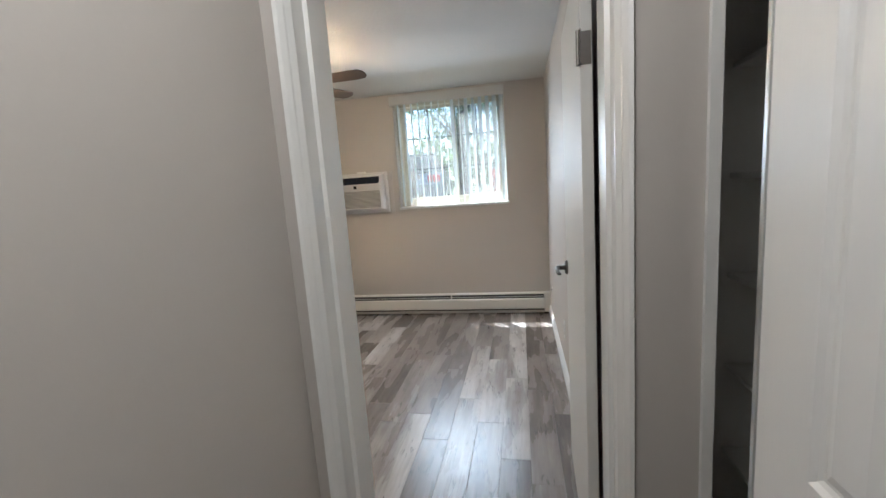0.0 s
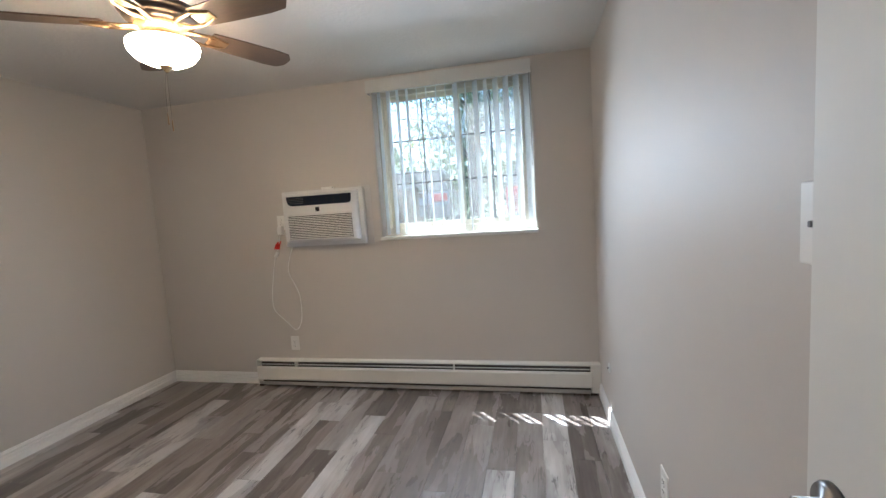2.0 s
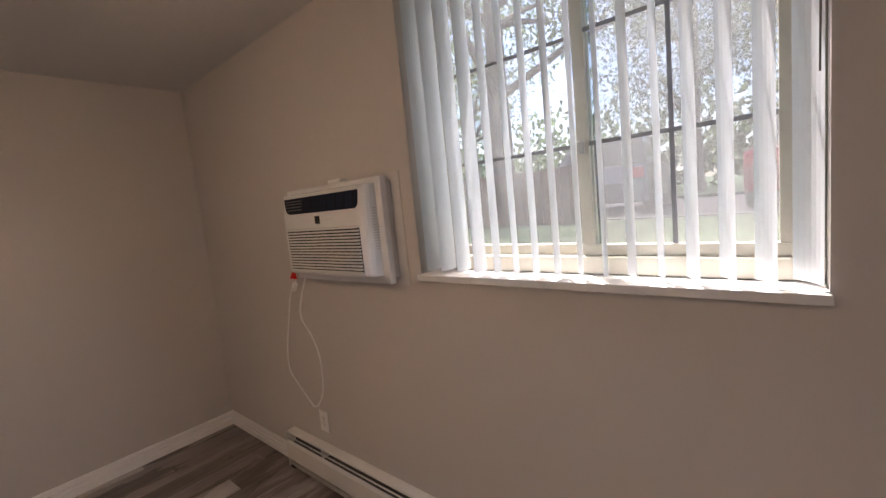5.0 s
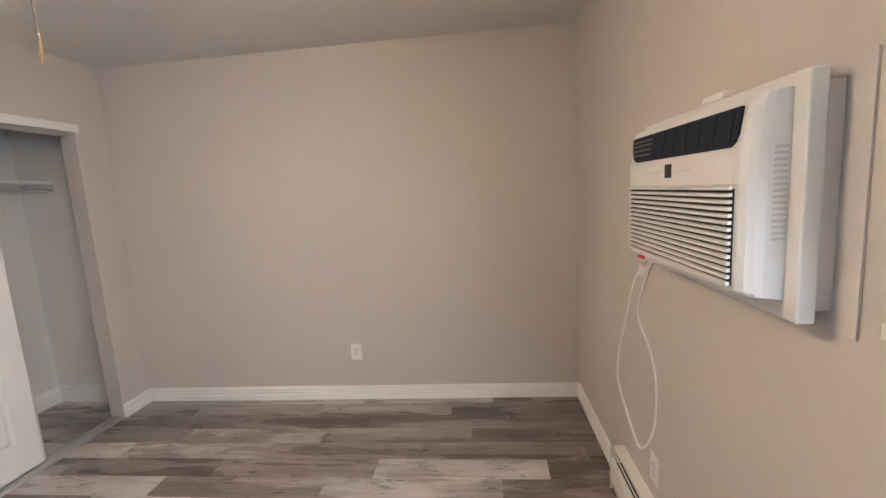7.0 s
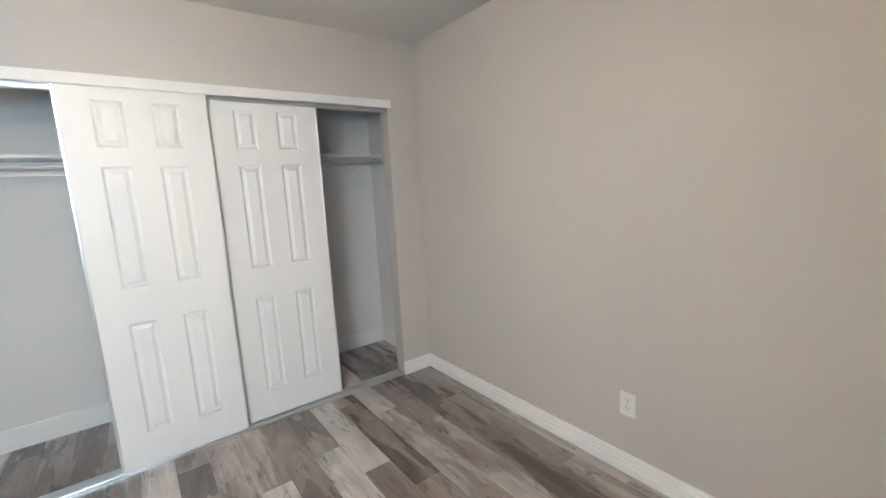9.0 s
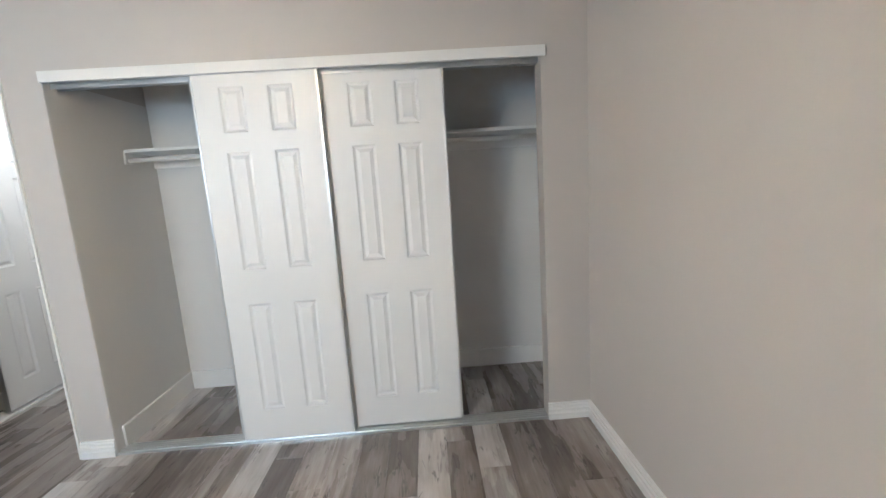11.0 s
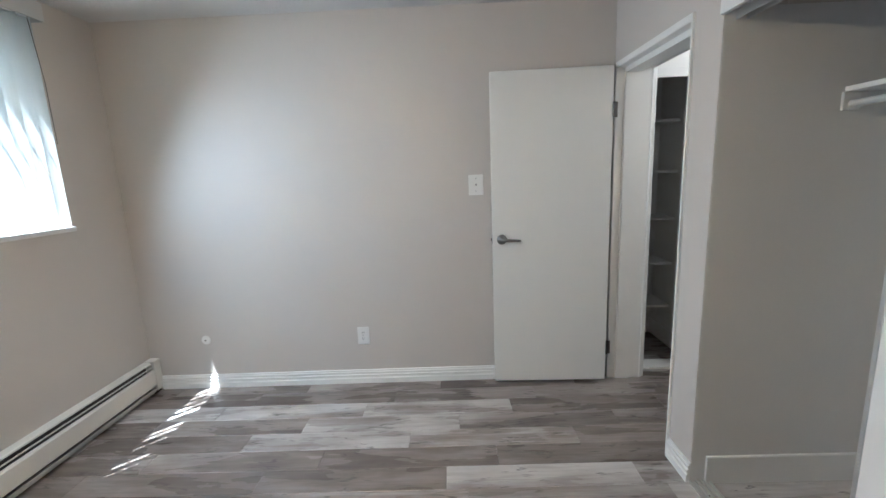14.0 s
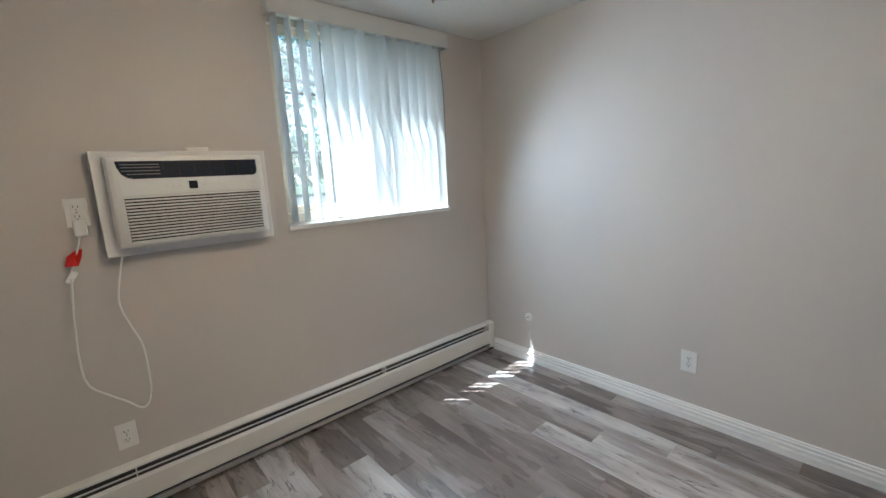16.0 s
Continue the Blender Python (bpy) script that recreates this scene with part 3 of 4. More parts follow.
# ---- wall plates ----
def plate(name, label, category, at, normal_rz, w, h, kind_of):
    """A plate that faces -y of its own, on a wall."""
    root = thing(name, label, category, at)
    root.rotation_euler = (0, 0, radians(normal_rz))
    part("cover_plate", boxed(-w / 2, w / 2, -0.006, 0.0005, -h / 2, h / 2, bevel=0.003), PLASTIC, root)
    if kind_of == "outlet":
        for z in (0.020, -0.020):
            part("socket", boxed(-0.017, 0.017, -0.0085, -0.005, z - 0.014, z + 0.014, bevel=0.002), PLASTIC, root)
            # near-black pads stand for the shade in the socket's holes
            sl = bmesh.new()
            for x in (-0.007, 0.007):
                box(sl, x - 0.0012, x + 0.0012, -0.0090, -0.0080, z - 0.001, z + 0.008)
            box(sl, -0.002, 0.002, -0.0090, -0.0080, z - 0.009, z - 0.005)
            part("slot_shade", sl, RECESS_SHADE, root)
    if kind_of == "switch":
        part("toggle_seat", boxed(-0.008, 0.008, -0.0075, -0.005, -0.014, 0.014, bevel=0.001), PLASTIC, root)
        tg = boxed(-0.004, 0.004, -0.020, -0.006, -0.004, 0.006, bevel=0.0015)
        part("toggle", tg, HEATGREY, root)
    for z in ((0.0,) if kind_of == "outlet" else (0.040, -0.040)):
        part("screw", lathe(bmesh.new(), [(0, 0.0075), (0.0028, 0.007), (0.003, 0.004)], 8), HEATGREY, root).matrix_local = pose(0, 0, z, 90, 0, 0)
    return root


plate("wall_outlet", "white duplex outlet low on the east wall", "outlet", (XE, 3.240, 0.350), -90, 0.082, 0.126, "outlet")
plate("wall_outlet", "white duplex outlet low on the bare west wall", "outlet", (XW, 3.213, 0.355), 90, 0.078, 0.120, "outlet")
plate("wall_outlet", "white duplex outlet above the baseboard heater", "outlet", (-1.985, YN, 0.362), 0, 0.078, 0.122, "outlet")
plate("wall_outlet", "white outlet beside the air conditioner", "outlet", (-1.998, YN, 1.385), 0, 0.075, 0.118, "outlet")
plate("light_switch", "white wide light switch plate beside the door", "switch", (XE, 2.432, 1.354), -90, 0.096, 0.132, "switch")
jack = thing("cable_jack", "round white cable plate on the wall", "wall plate", (XE, 4.350, 0.355))
jk = lathe(bmesh.new(), [(0, 0.007), (0.020, 0.007), (0.031, 0.004), (0.033, 0)], 24)
part("cover_plate", jk, PLASTIC, jack).matrix_local = pose(0, 0, 0, 0, -90, 0)
part("connector", lathe(bmesh.new(), [(0, 0.015), (0.005, 0.015), (0.005, 0.006)], 10), NICKEL, jack).matrix_local = pose(0, 0, 0, 0, -90, 0)
smoke = thing("smoke_detector", "round white smoke detector high on the wall", "smoke detector", (-0.012, YS, 2.371))
part("base", lathe(bmesh.new(), [(0, 0), (0.066, 0), (0.066, 0.012), (0, 0.012)], 32), PLASTIC, smoke).matrix_local = pose(0, 0, 0, -90, 0, 0)
smooth(part("cover", lathe(bmesh.new(), [(0.062, 0.012), (0.062, 0.026), (0.054, 0.034), (0.030, 0.037), (0.028, 0.034), (0, 0.034)], 32), PLASTIC, smoke)).matrix_local = pose(0, 0, 0, -90, 0, 0)
part("test_button", lathe(bmesh.new(), [(0.008, 0.034), (0.008, 0.038), (0, 0.038)], 12, (0.02, 0.0, 0)), HEATGREY, smoke).matrix_local = pose(0, 0, 0, -90, 0, 0)

# ---- baseboard heater ----
HX0, HX1 = -2.330, 0.398
heat = thing("baseboard_heater", "long cream enamelled baseboard heater under the window", "heater", ((HX0 + HX1) / 2, YN, 0))
hx = heat.location.x
a, b = HX0 - hx, HX1 - hx
part("back_plate", boxed(a, b, -0.006, -0.0005, 0.010, 0.226), FIN, heat)
bm = bmesh.new()
extrude(bm, [(0.0005, 0.226), (0.0005, 0.231), (0.040, 0.227), (0.046, 0.222), (0.047, 0.214), (0.044, 0.214), (0.043, 0.220), (0.039, 0.223)], (b, 0, 0), (a, 0, 0))
part("top_cover", bm, ENAMEL, heat)
bm = bmesh.new()
extrude(bm, [(0.060, 0.172), (0.052, 0.174), (0.052, 0.171), (0.060, 0.168), (0.066, 0.162), (0.066, 0.062), (0.060, 0.056), (0.060, 0.059), (0.064, 0.064), (0.064, 0.160)], (b, 0, 0), (a, 0, 0))
part("front_panel", bm, ENAMEL, heat)
bm = bmesh.new()
extrude(bm, [(0.0455, 0.188), (0.050, 0.187), (0.051, 0.1935), (0.0465, 0.1945)], (b, 0, 0), (a, 0, 0))
part("damper", bm, ENAMEL, heat)
bm = bmesh.new()
extrude(bm, [(0.006, 0.012), (0.006, 0.016), (0.052, 0.040), (0.060, 0.040), (0.060, 0.030), (0.056, 0.012)], (b, 0, 0), (a, 0, 0))
part("bottom_lip", bm, DAMPER, heat)
fb = bmesh.new()
box(fb, a + 0.01, b - 0.01, -0.046, -0.008, 0.075, 0.150)
part("fins", fb, FIN, heat)
for x in (-1.98, -0.62):
    part("bracket", boxed(x - hx, x - hx + 0.006, -0.0515, -0.006, 0.165, 0.222), ENAMEL, heat)
ec = bmesh.new()
box(ec, b - 0.004, XE - hx - 0.0005, -0.070, -0.0005, 0.020, 0.236, bevel=0.008, seg=3)
part("end_cap", ec, ENAMEL, heat)
part("end_cap", boxed(a - 0.004, a + 0.002, -0.066, -0.0005, 0.012, 0.231, bevel=0.001), ENAMEL, heat)
part("foot", boxed(b - 0.01, b + 0.04, -0.058, -0.008, 0.0, 0.021), RECESS_SHADE, heat)
part("foot", boxed(a, a + 0.04, -0.058, -0.008, 0.0, 0.015), RECESS_SHADE, heat)
part("foot", boxed(-0.2, -0.16, -0.058, -0.008, 0.0, 0.015), RECESS_SHADE, heat)

# ---- air conditioner ----
ac = thing("air_conditioner", "white through-the-wall air conditioner with a dark vent", "air conditioner", (-1.575, YN, 1.187))
ax, az = -1.575, 1.187
rel = lambda x0, x1, y0, y1, z0, z1: (x0 - ax, x1 - ax, y0 - YN, y1 - YN, z0 - az, z1 - az)
wp = bmesh.new()
outer = [(-1.945, 1.172), (-1.194, 1.172), (-1.194, 1.638), (-1.945, 1.638)]
inner_ = [(-1.865, 1.225), (-1.275, 1.225), (-1.275, 1.590), (-1.865, 1.590)]
wv = {(k, d): [wp.verts.new((x - ax, d, z - az)) for x, z in pts] for k, pts in (("o", outer), ("i", inner_)) for d in (-0.005, -0.0005)}
for k in range(4):
    j = (k + 1) % 4
    for d in (-0.005, -0.0005):
        wp.faces.new((wv["o", d][k], wv["o", d][j], wv["i", d][j], wv["i", d][k]))
    for r in ("o", "i"):
        wp.faces.new((wv[r, -0.005][k], wv[r, -0.005][j], wv[r, -0.0005][j], wv[r, -0.0005][k]))
part("wall_plate", wp, ACPLATE, ac, "grey mounting plate")
part("collar", boxed(*rel(-1.918, -1.243, 4.7355, 4.7645, 1.209, 1.606), bevel=0.003), ACPLATE, ac, "grey metal collar")
part("sleeve", boxed(*rel(-1.862, -1.278, 4.7655, 4.900, 1.228, 1.587)), ACGREY, ac, "grey metal sleeve")
fl = bmesh.new()
box(fl, *rel(-1.930, -1.238, 4.703, 4.735, 1.187, 1.626), bevel=0.004, seg=3)
part("trim_frame", fl, ACWHITE, ac)
# body: a rounded shell whose upper front leans back
bm = bmesh.new()
side = [(0.0, 1.222), (0.090, 1.228), (0.100, 1.236), (0.102, 1.260), (0.102, 1.490), (0.098, 1.510), (0.084, 1.585), (0.076, 1.598), (0.060, 1.602), (0.0, 1.602)]
cols = [(-1.889, 0.52), (-1.886, 0.72), (-1.879, 0.87), (-1.866, 0.96), (-1.848, 1.0), (-1.316, 1.0), (-1.298, 0.96), (-1.284, 0.87), (-1.276, 0.72), (-1.272, 0.52)]
rows = [[bm.verts.new((x - ax, 4.706 - d * 0.735 * s - YN, z - az)) for d, z in side] for x, s in cols]
for r0, r1 in zip(rows, rows[1:]):
    for i in range(len(side) - 1):
        bm.faces.new((r0[i], r0[i + 1], r1[i + 1], r1[i]))
bm.faces.new(rows[0]), bm.faces.new(rows[-1])
part("body", bm, ACWHITE, ac)
# dark discharge vent, set in the leaning part
lean = math.atan2(0.0103, 0.075)
vm = bmesh.new()
vo = [(-0.278, 0.036), (-0.274, 0.010), (-0.262, -0.018), (-0.244, -0.032), (-0.225, -0.037), (0.250, -0.037), (0.262, -0.030), (0.268, -0.014), (0.268, 0.036)]
vf = [vm.verts.new((x, -0.004, z)) for x, z in vo]
vb = [vm.verts.new((x, 0.006, z)) for x, z in vo]
vm.faces.new(vf), vm.faces.new(vb[::-1])
for k in range(len(vo)):
    j = (k + 1) % len(vo)
    vm.faces.new((vf[k], vb[k], vb[j], vf[j]))
vent = part("vent", vm, NAVY, ac, "dark blue-black air discharge vent")
vent.matrix_local = pose(0.0, 4.6385 - YN, 1.545 - az, -math.degrees(lean), 0, 0)
for i in range(9):
    part("louvre", boxed(-0.236 + i * 0.060, -0.231 + i * 0.060, -0.0055, -0.002, -0.032, 0.033), BLACK, vent)
for z in (-0.018, -0.004, 0.010, 0.022):
    part("blade", boxed(-0.262 if z > -0.01 else -0.246, -0.128, -0.0070, -0.0035, z - 0.002, z + 0.001), HEATGREY, vent)
part("display", boxed(*rel(-1.604, -1.570, 4.6285, 4.636, 1.458, 1.492), bevel=0.001), BLACK, ac, "small dark display")
for x in (-1.690, -1.665, -1.640, -1.545, -1.520, -1.500, -1.480):
    part("button_mark", boxed(*rel(x - 0.004, x + 0.004, 4.6296, 4.632, 1.472, 1.475)), ACGREY, ac)
# near-black sheet puts the shade between the grille slats into colour
part("grille_shade", boxed(*rel(-1.843, -1.308, 4.6285, 4.632, 1.244, 1.432)), RECESS_SHADE, ac)
for i in range(15):
    z = 1.2455 + i * 0.01318
    gm = bmesh.new()
    extrude(gm, [(0.0, 0.0), (0.0, 0.0065), (0.007, 0.0045), (0.007, -0.001)], (0.264, 0, 0), (-0.270, 0, 0))
    part("grille_slat", gm, ACWHITE, ac).location = (0.003, 4.6285 - YN, z - az)
part("grille_seam", boxed(*rel(-1.846, -1.297, 4.6295, 4.632, 1.438, 1.440)), ACGREY, ac)
for z in range(16):
    part("side_slot", boxed(*rel(-1.2730, -1.2712, 4.676, 4.700, 1.335 + z * 0.011, 1.340 + z * 0.011)), ACGREY, ac)

rem = thing("remote_control", "small white remote lying on the air conditioner", "remote control", (-1.535, 4.722, 1.626))
bm = bmesh.new()
box(bm, -0.046, 0.046, -0.020, 0.020, 0.0, 0.018, bevel=0.006, seg=3)
smooth(part("case", bm, PLASTIC, rem))
part("keys", boxed(-0.03, 0.02, -0.010, 0.010, 0.0175, 0.0190), ACGREY, rem)

# power cord with its plug, red tag and test block
cord = thing("power_cord", "white power cord looping down the wall, red tag", "power cord", (-1.998, YN, 1.33))
ox, oy, oz = cord.location
loc = lambda x, y, z: (x - ox, y - oy, z - oz)
bm = bmesh.new()
way = [(-1.871, 4.715, 1.215), (-1.905, 4.690, 1.100), (-1.922, 4.680, 0.990), (-1.897, 4.710, 0.880), (-1.868, 4.720, 0.780), (-1.864, 4.720, 0.660), (-1.868, 4.710, 0.575), (-1.885, 4.690, 0.520), (-1.915, 4.680, 0.508), (-1.960, 4.670, 0.560), (-2.010, 4.665, 0.610), (-2.072, 4.660, 0.685), (-2.082, 4.668, 0.800), (-2.075, 4.690, 0.930), (-2.062, 4.710, 1.060), (-2.054, 4.728, 1.120)]
smooth(part("cord", tube(bm, [loc(*p) for p in curve_points(way, 6)], 0.0042, 8), PLASTIC, cord))
bm = bmesh.new()
smooth(part("short_cord", tube(bm, [loc(*p) for p in curve_points([(-2.050, 4.750, 1.150), (-2.035, 4.748, 1.190), (-2.018, 4.744, 1.240), (-2.003, 4.740, 1.290), (-2.000, 4.738, 1.320)], 6)], 0.0042, 8), PLASTIC, cord))
part("plug", boxed(-0.020, 0.024, -0.048, -0.0062, -0.042, 0.026, bevel=0.008, seg=3), PLASTIC, cord, "bulky white safety plug")
tm = bmesh.new()
to = [(-0.070, -0.158, -0.040), (-0.058, -0.118, -0.026), (-0.030, -0.098, -0.030), (-0.006, -0.094, -0.020), (-0.012, -0.126, -0.034), (-0.028, -0.164, -0.022), (-0.046, -0.160, -0.034)]
mid_v = tm.verts.new((-0.034, -0.030, -0.128))
ring = [tm.verts.new((x, y, z)) for x, z, y in to]
for k in range(len(ring)):
    tm.faces.new((mid_v, ring[k], ring[(k + 1) % len(ring)]))
bmesh.ops.solidify(tm, geom=tm.faces[:], thickness=0.0012)
part("tag", tm, RED, cord, "crumpled bright red warning tag")
part("test_block", boxed(-0.013, 0.013, -0.010, 0.010, -0.026, 0.026, bevel=0.004), PLASTIC, cord).matrix_local = pose(-0.056, -0.028, -0.205, 0, 32, 0)

# ---- window ----
win = thing("window_1", "almond vinyl sliding window with grilles", "window", ((WX0 + WX1) / 2, YO, WZ0), kind="structure")
wx = win.location.x
wrel = lambda x0, x1, y0, y1, z0, z1: (x0 - wx, x1 - wx, y0 - YO, y1 - YO, z0 - WZ0, z1 - WZ0)
fr = bmesh.new()
y0, y1 = 4.868, 4.926
for q in ((WX0, WX1, 1.226, 1.282), (WX0, WX1, 2.306, WZ1), (WX0, WX0 + 0.045, 1.282, 2.306), (WX1 - 0.045, WX1, 1.282, 2.306)):
    box(fr, *wrel(q[0] + 0.001, q[1] - 0.001, y0, y1, q[2], q[3] - 0.001), bevel=0.003)
part("window_frame", fr, VINYL, win)
for nm, xa, xb, ya in (("sash", WX0 + 0.046, -0.470, 4.902), ("sash", -0.510, WX1 - 0.046, 4.880)):
    sm = bmesh.new()
    yb = ya + 0.020
    for q in ((xa, xb, 1.283, 1.318), (xa, xb, 2.270, 2.305), (xa, xa + 0.038, 1.318, 2.270), (xb - 0.038, xb, 1.318, 2.270)):
        box(sm, *wrel(q[0], q[1], ya, yb, q[2], q[3]), bevel=0.002)
    sash = part(nm, sm, VINYL, win)
    gp = part("pane", boxed(*wrel(xa + 0.036, xb - 0.036, ya + 0.008, ya + 0.012, 1.316, 2.272)), GLASS, sash)
    gp.visible_shadow = False
    mu = bmesh.new()
    xm = (xa + xb) / 2
    for z in (1.630, 1.962):
        box(mu, *wrel(xa + 0.038, xb - 0.038, ya + 0.001, ya + 0.007, z - 0.006, z + 0.006))
    box(mu, *wrel(xm - 0.006, xm + 0.006, ya + 0.0005, ya + 0.0065, 1.318, 2.270))
    part("muntins", mu, MUNTIN, sash)
part("insect_screen", boxed(*wrel(-0.500, WX1 - 0.046, 4.9215, 4.9220, 1.284, 2.304)), SCREEN, win, "fine grey insect screen").visible_shadow = False
part("lock", boxed(*wrel(-0.508, -0.484, 4.868, 4.880, 1.600, 1.640), bevel=0.003), DAMPER, win, "small grey sash lock")
sill = bmesh.new()
box(sill, *wrel(WX0 - 0.006, WX1 + 0.006, 4.748, 4.769, 1.198, 1.224), bevel=0.003)
box(sill, *wrel(WX0 + 0.001, WX1 - 0.001, 4.769, 4.928, 1.201, 1.224))
part("window_sill", sill, MARBLE, win, "white stone window sill")

# vertical blind
blind = thing("vertical_blind", "white vertical blind with its vanes turned open", "blind", ((WX0 + WX1) / 2, 4.70, 2.300))
bx = blind.location.x
brel = lambda x0, x1, y0, y1, z0, z1: (x0 - bx, x1 - bx, y0 - 4.70, y1 - 4.70, z0 - 2.30, z1 - 2.30)
va = bmesh.new()
box(va, *brel(-1.142, 0.060, 4.690, 4.697, 2.300, 2.392), bevel=0.002)
box(va, *brel(-1.142, -1.137, 4.697, 4.7695, 2.300, 2.392))
box(va, *brel(0.055, 0.060, 4.697, 4.7695, 2.300, 2.392))
part("valance", va, VALANCE, blind)
part("headrail", boxed(*brel(-1.120, 0.056, 4.776, 4.812, 2.326, 2.358), bevel=0.002), ALU, blind)
rv = random.Random(5)
VN = 16
TURN = [2, -3, 1, 6, 14, 16, 14, 12, 34, 12, 30, 22, 28, 30, 31, 33]   # how far each vane is turned from square
for i in range(VN):
    x = WX0 + 0.050 + i * (WX1 - WX0 - 0.085) / (VN - 1)
    turn = TURN[i] + rv.uniform(-2, 2)
    bm = bmesh.new()
    wdt, zb, zt = 0.089, 1.236 + rv.uniform(-0.003, 0.003), 2.326
    rows = []
    for z in (zb, zt):
        rows.append([bm.verts.new((0.007 * (1 - (2 * k / 6 - 1) ** 2), (k / 6 - 0.5) * wdt, z - 2.30)) for k in range(7)])
    for k in range(6):
        bm.faces.new((rows[0][k], rows[0][k + 1], rows[1][k + 1], rows[1][k]))
    v = part("vane", bm, VANE, blind)
    v.location, v.rotation_euler = (x - bx, 4.796 - 4.70, 0), (0, 0, radians(turn))
bm = bmesh.new()
tube(bm, [(0.045 - bx, 4.765 - 4.70, 0.02), (0.048 - bx, 4.742 - 4.70, -0.30), (0.046 - bx, 4.740 - 4.70, -0.62)], 0.0022, 6)
part("wand", bm, HEATGREY, blind)

# ---- ceiling fan ----
fan = thing("ceiling_fan", "dark bronze five-blade ceiling fan, bowl light lit", "ceiling fan", (-1.385, 3.165, ZC))
smooth(part("canopy", lathe(bmesh.new(), [(0, -0.001), (0.070, -0.001), (0.072, -0.012), (0.062, -0.045), (0.035, -0.072), (0.018, -0.078), (0, -0.078)], 32), BRONZE, fan))
smooth(part("downrod", lathe(bmesh.new(), [(0.0125, -0.07), (0.0125, -0.165), (0.022, -0.168), (0.022, -0.18)], 20), BRONZE, fan))
smooth(part("motor_housing", lathe(bmesh.new(), [(0, -0.137), (0.045, -0.139), (0.105, -0.145), (0.138, -0.160), (0.143, -0.174), (0.138, -0.182), (0.124, -0.185), (0.124, -0.190), (0.130, -0.194), (0.122, -0.204), (0.112, -0.207), (0.112, -0.212), (0.090, -0.222), (0, -0.222)], 40), BRONZE, fan))
smooth(part("switch_housing", lathe(bmesh.new(), [(0.088, -0.216), (0.092, -0.226), (0.064, -0.238), (0.058, -0.262), (0.070, -0.272), (0.086, -0.280), (0.094, -0.288), (0.094, -0.293), (0.0, -0.293)], 36), BRASS, fan))
bowl_pts = [(0.118, -0.290), (0.126, -0.292), (0.128, -0.300), (0.123, -0.322), (0.104, -0.346), (0.072, -0.364), (0.034, -0.374), (0.011, -0.376)]
inner = [(r - 0.004, z + 0.003) for r, z in bowl_pts[::-1]]
bw = smooth(part("bowl", lathe(bmesh.new(), bowl_pts + inner, 44), BOWL, fan, "glowing frosted glass bowl"))
smooth(part("finial", lathe(bmesh.new(), [(0, -0.368), (0.022, -0.372), (0.026, -0.380), (0.012, -0.388), (0.010, -0.396), (0, -0.402)], 20), BRASS, fan))
for i in range(5):
    ang = -77 + 72 * i
    bm = bmesh.new()
    outline = [(0.185, -0.052), (0.30, -0.060), (0.475, -0.066), (0.545, -0.060), (0.571, -0.030), (0.575, 0.0), (0.571, 0.030), (0.545, 0.060), (0.475, 0.066), (0.30, 0.060), (0.185, 0.052)]
    top = [bm.verts.new((x, y, 0.003)) for x, y in outline]
    bot = [bm.verts.new((x, y, -0.003)) for x, y in outline]
    bm.faces.new(top), bm.faces.new(bot[::-1])
    for k in range(len(outline)):
        j = (k + 1) % len(outline)
        bm.faces.new((top[k], bot[k], bot[j], top[j]))
    bl = part("blade", bm, BLADE, fan)
    bl.matrix_local = pose(0, 0, -0.221, 0, 0, ang) @ pose(0, 0, 0, -11, 0, 0)
    ir = bmesh.new()
    for s in (-1, 1):
        tube(ir, [(0.080, s * 0.012, -0.004), (0.130, s * 0.030, -0.010), (0.190, s * 0.038, -0.008), (0.250, s * 0.018, -0.007)], [0.008, 0.007, 0.006, 0.005], 8)
    box(ir, 0.175, 0.262, -0.022, 0.022, -0.009, -0.0035, bevel=0.002)
    part("blade_iron", ir, BRASS, bl, "cast bronze blade iron")
for dx, dy, ln in ((-0.018, -0.004, 0.606), (-0.008, 0.004, 0.630)):
    bm = bmesh.new()
    tube(bm, [(dx * 0.2, dy * 0.2, -0.395), (dx * 0.8, dy * 0.8, -0.45), (dx, dy, -ln + 0.05)], 0.0006, 6)
    ch = part("pull_chain", bm, BRONZE, fan)
    part("fob", lathe(bmesh.new(), [(0, -ln + 0.050), (0.0018, -ln + 0.046), (0.0028, -ln + 0.012), (0.0024, -ln), (0, -ln)], 12, (dx, dy, 0)), BRASS, ch, "slim brass pull fob")

# hall lamp: a plain dome out of view, added as the hall light's source
hl = thing("hall_ceiling_lamp", "unseen plain white dome ceiling lamp added in the hallway", "ceiling lamp", (-0.04, 0.40, ZC))
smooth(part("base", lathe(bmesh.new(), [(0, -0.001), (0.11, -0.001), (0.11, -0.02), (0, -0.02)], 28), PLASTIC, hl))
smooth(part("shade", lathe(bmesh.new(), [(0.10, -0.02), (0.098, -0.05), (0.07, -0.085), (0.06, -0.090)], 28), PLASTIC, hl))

# ---- outdoors ----
GZ = 1.00
gm = bmesh.new()
for xa, xb, ya, yb, za, zb in ((-400, 400, YO + 0.001, 9.25, GZ, GZ + 0.04), (-400, 400, 17.2, 500, GZ, GZ)):
    gm.faces.new([gm.verts.new(q) for q in ((xa, ya, za), (xb, ya, za), (xb, yb, zb), (xa, yb, zb))])
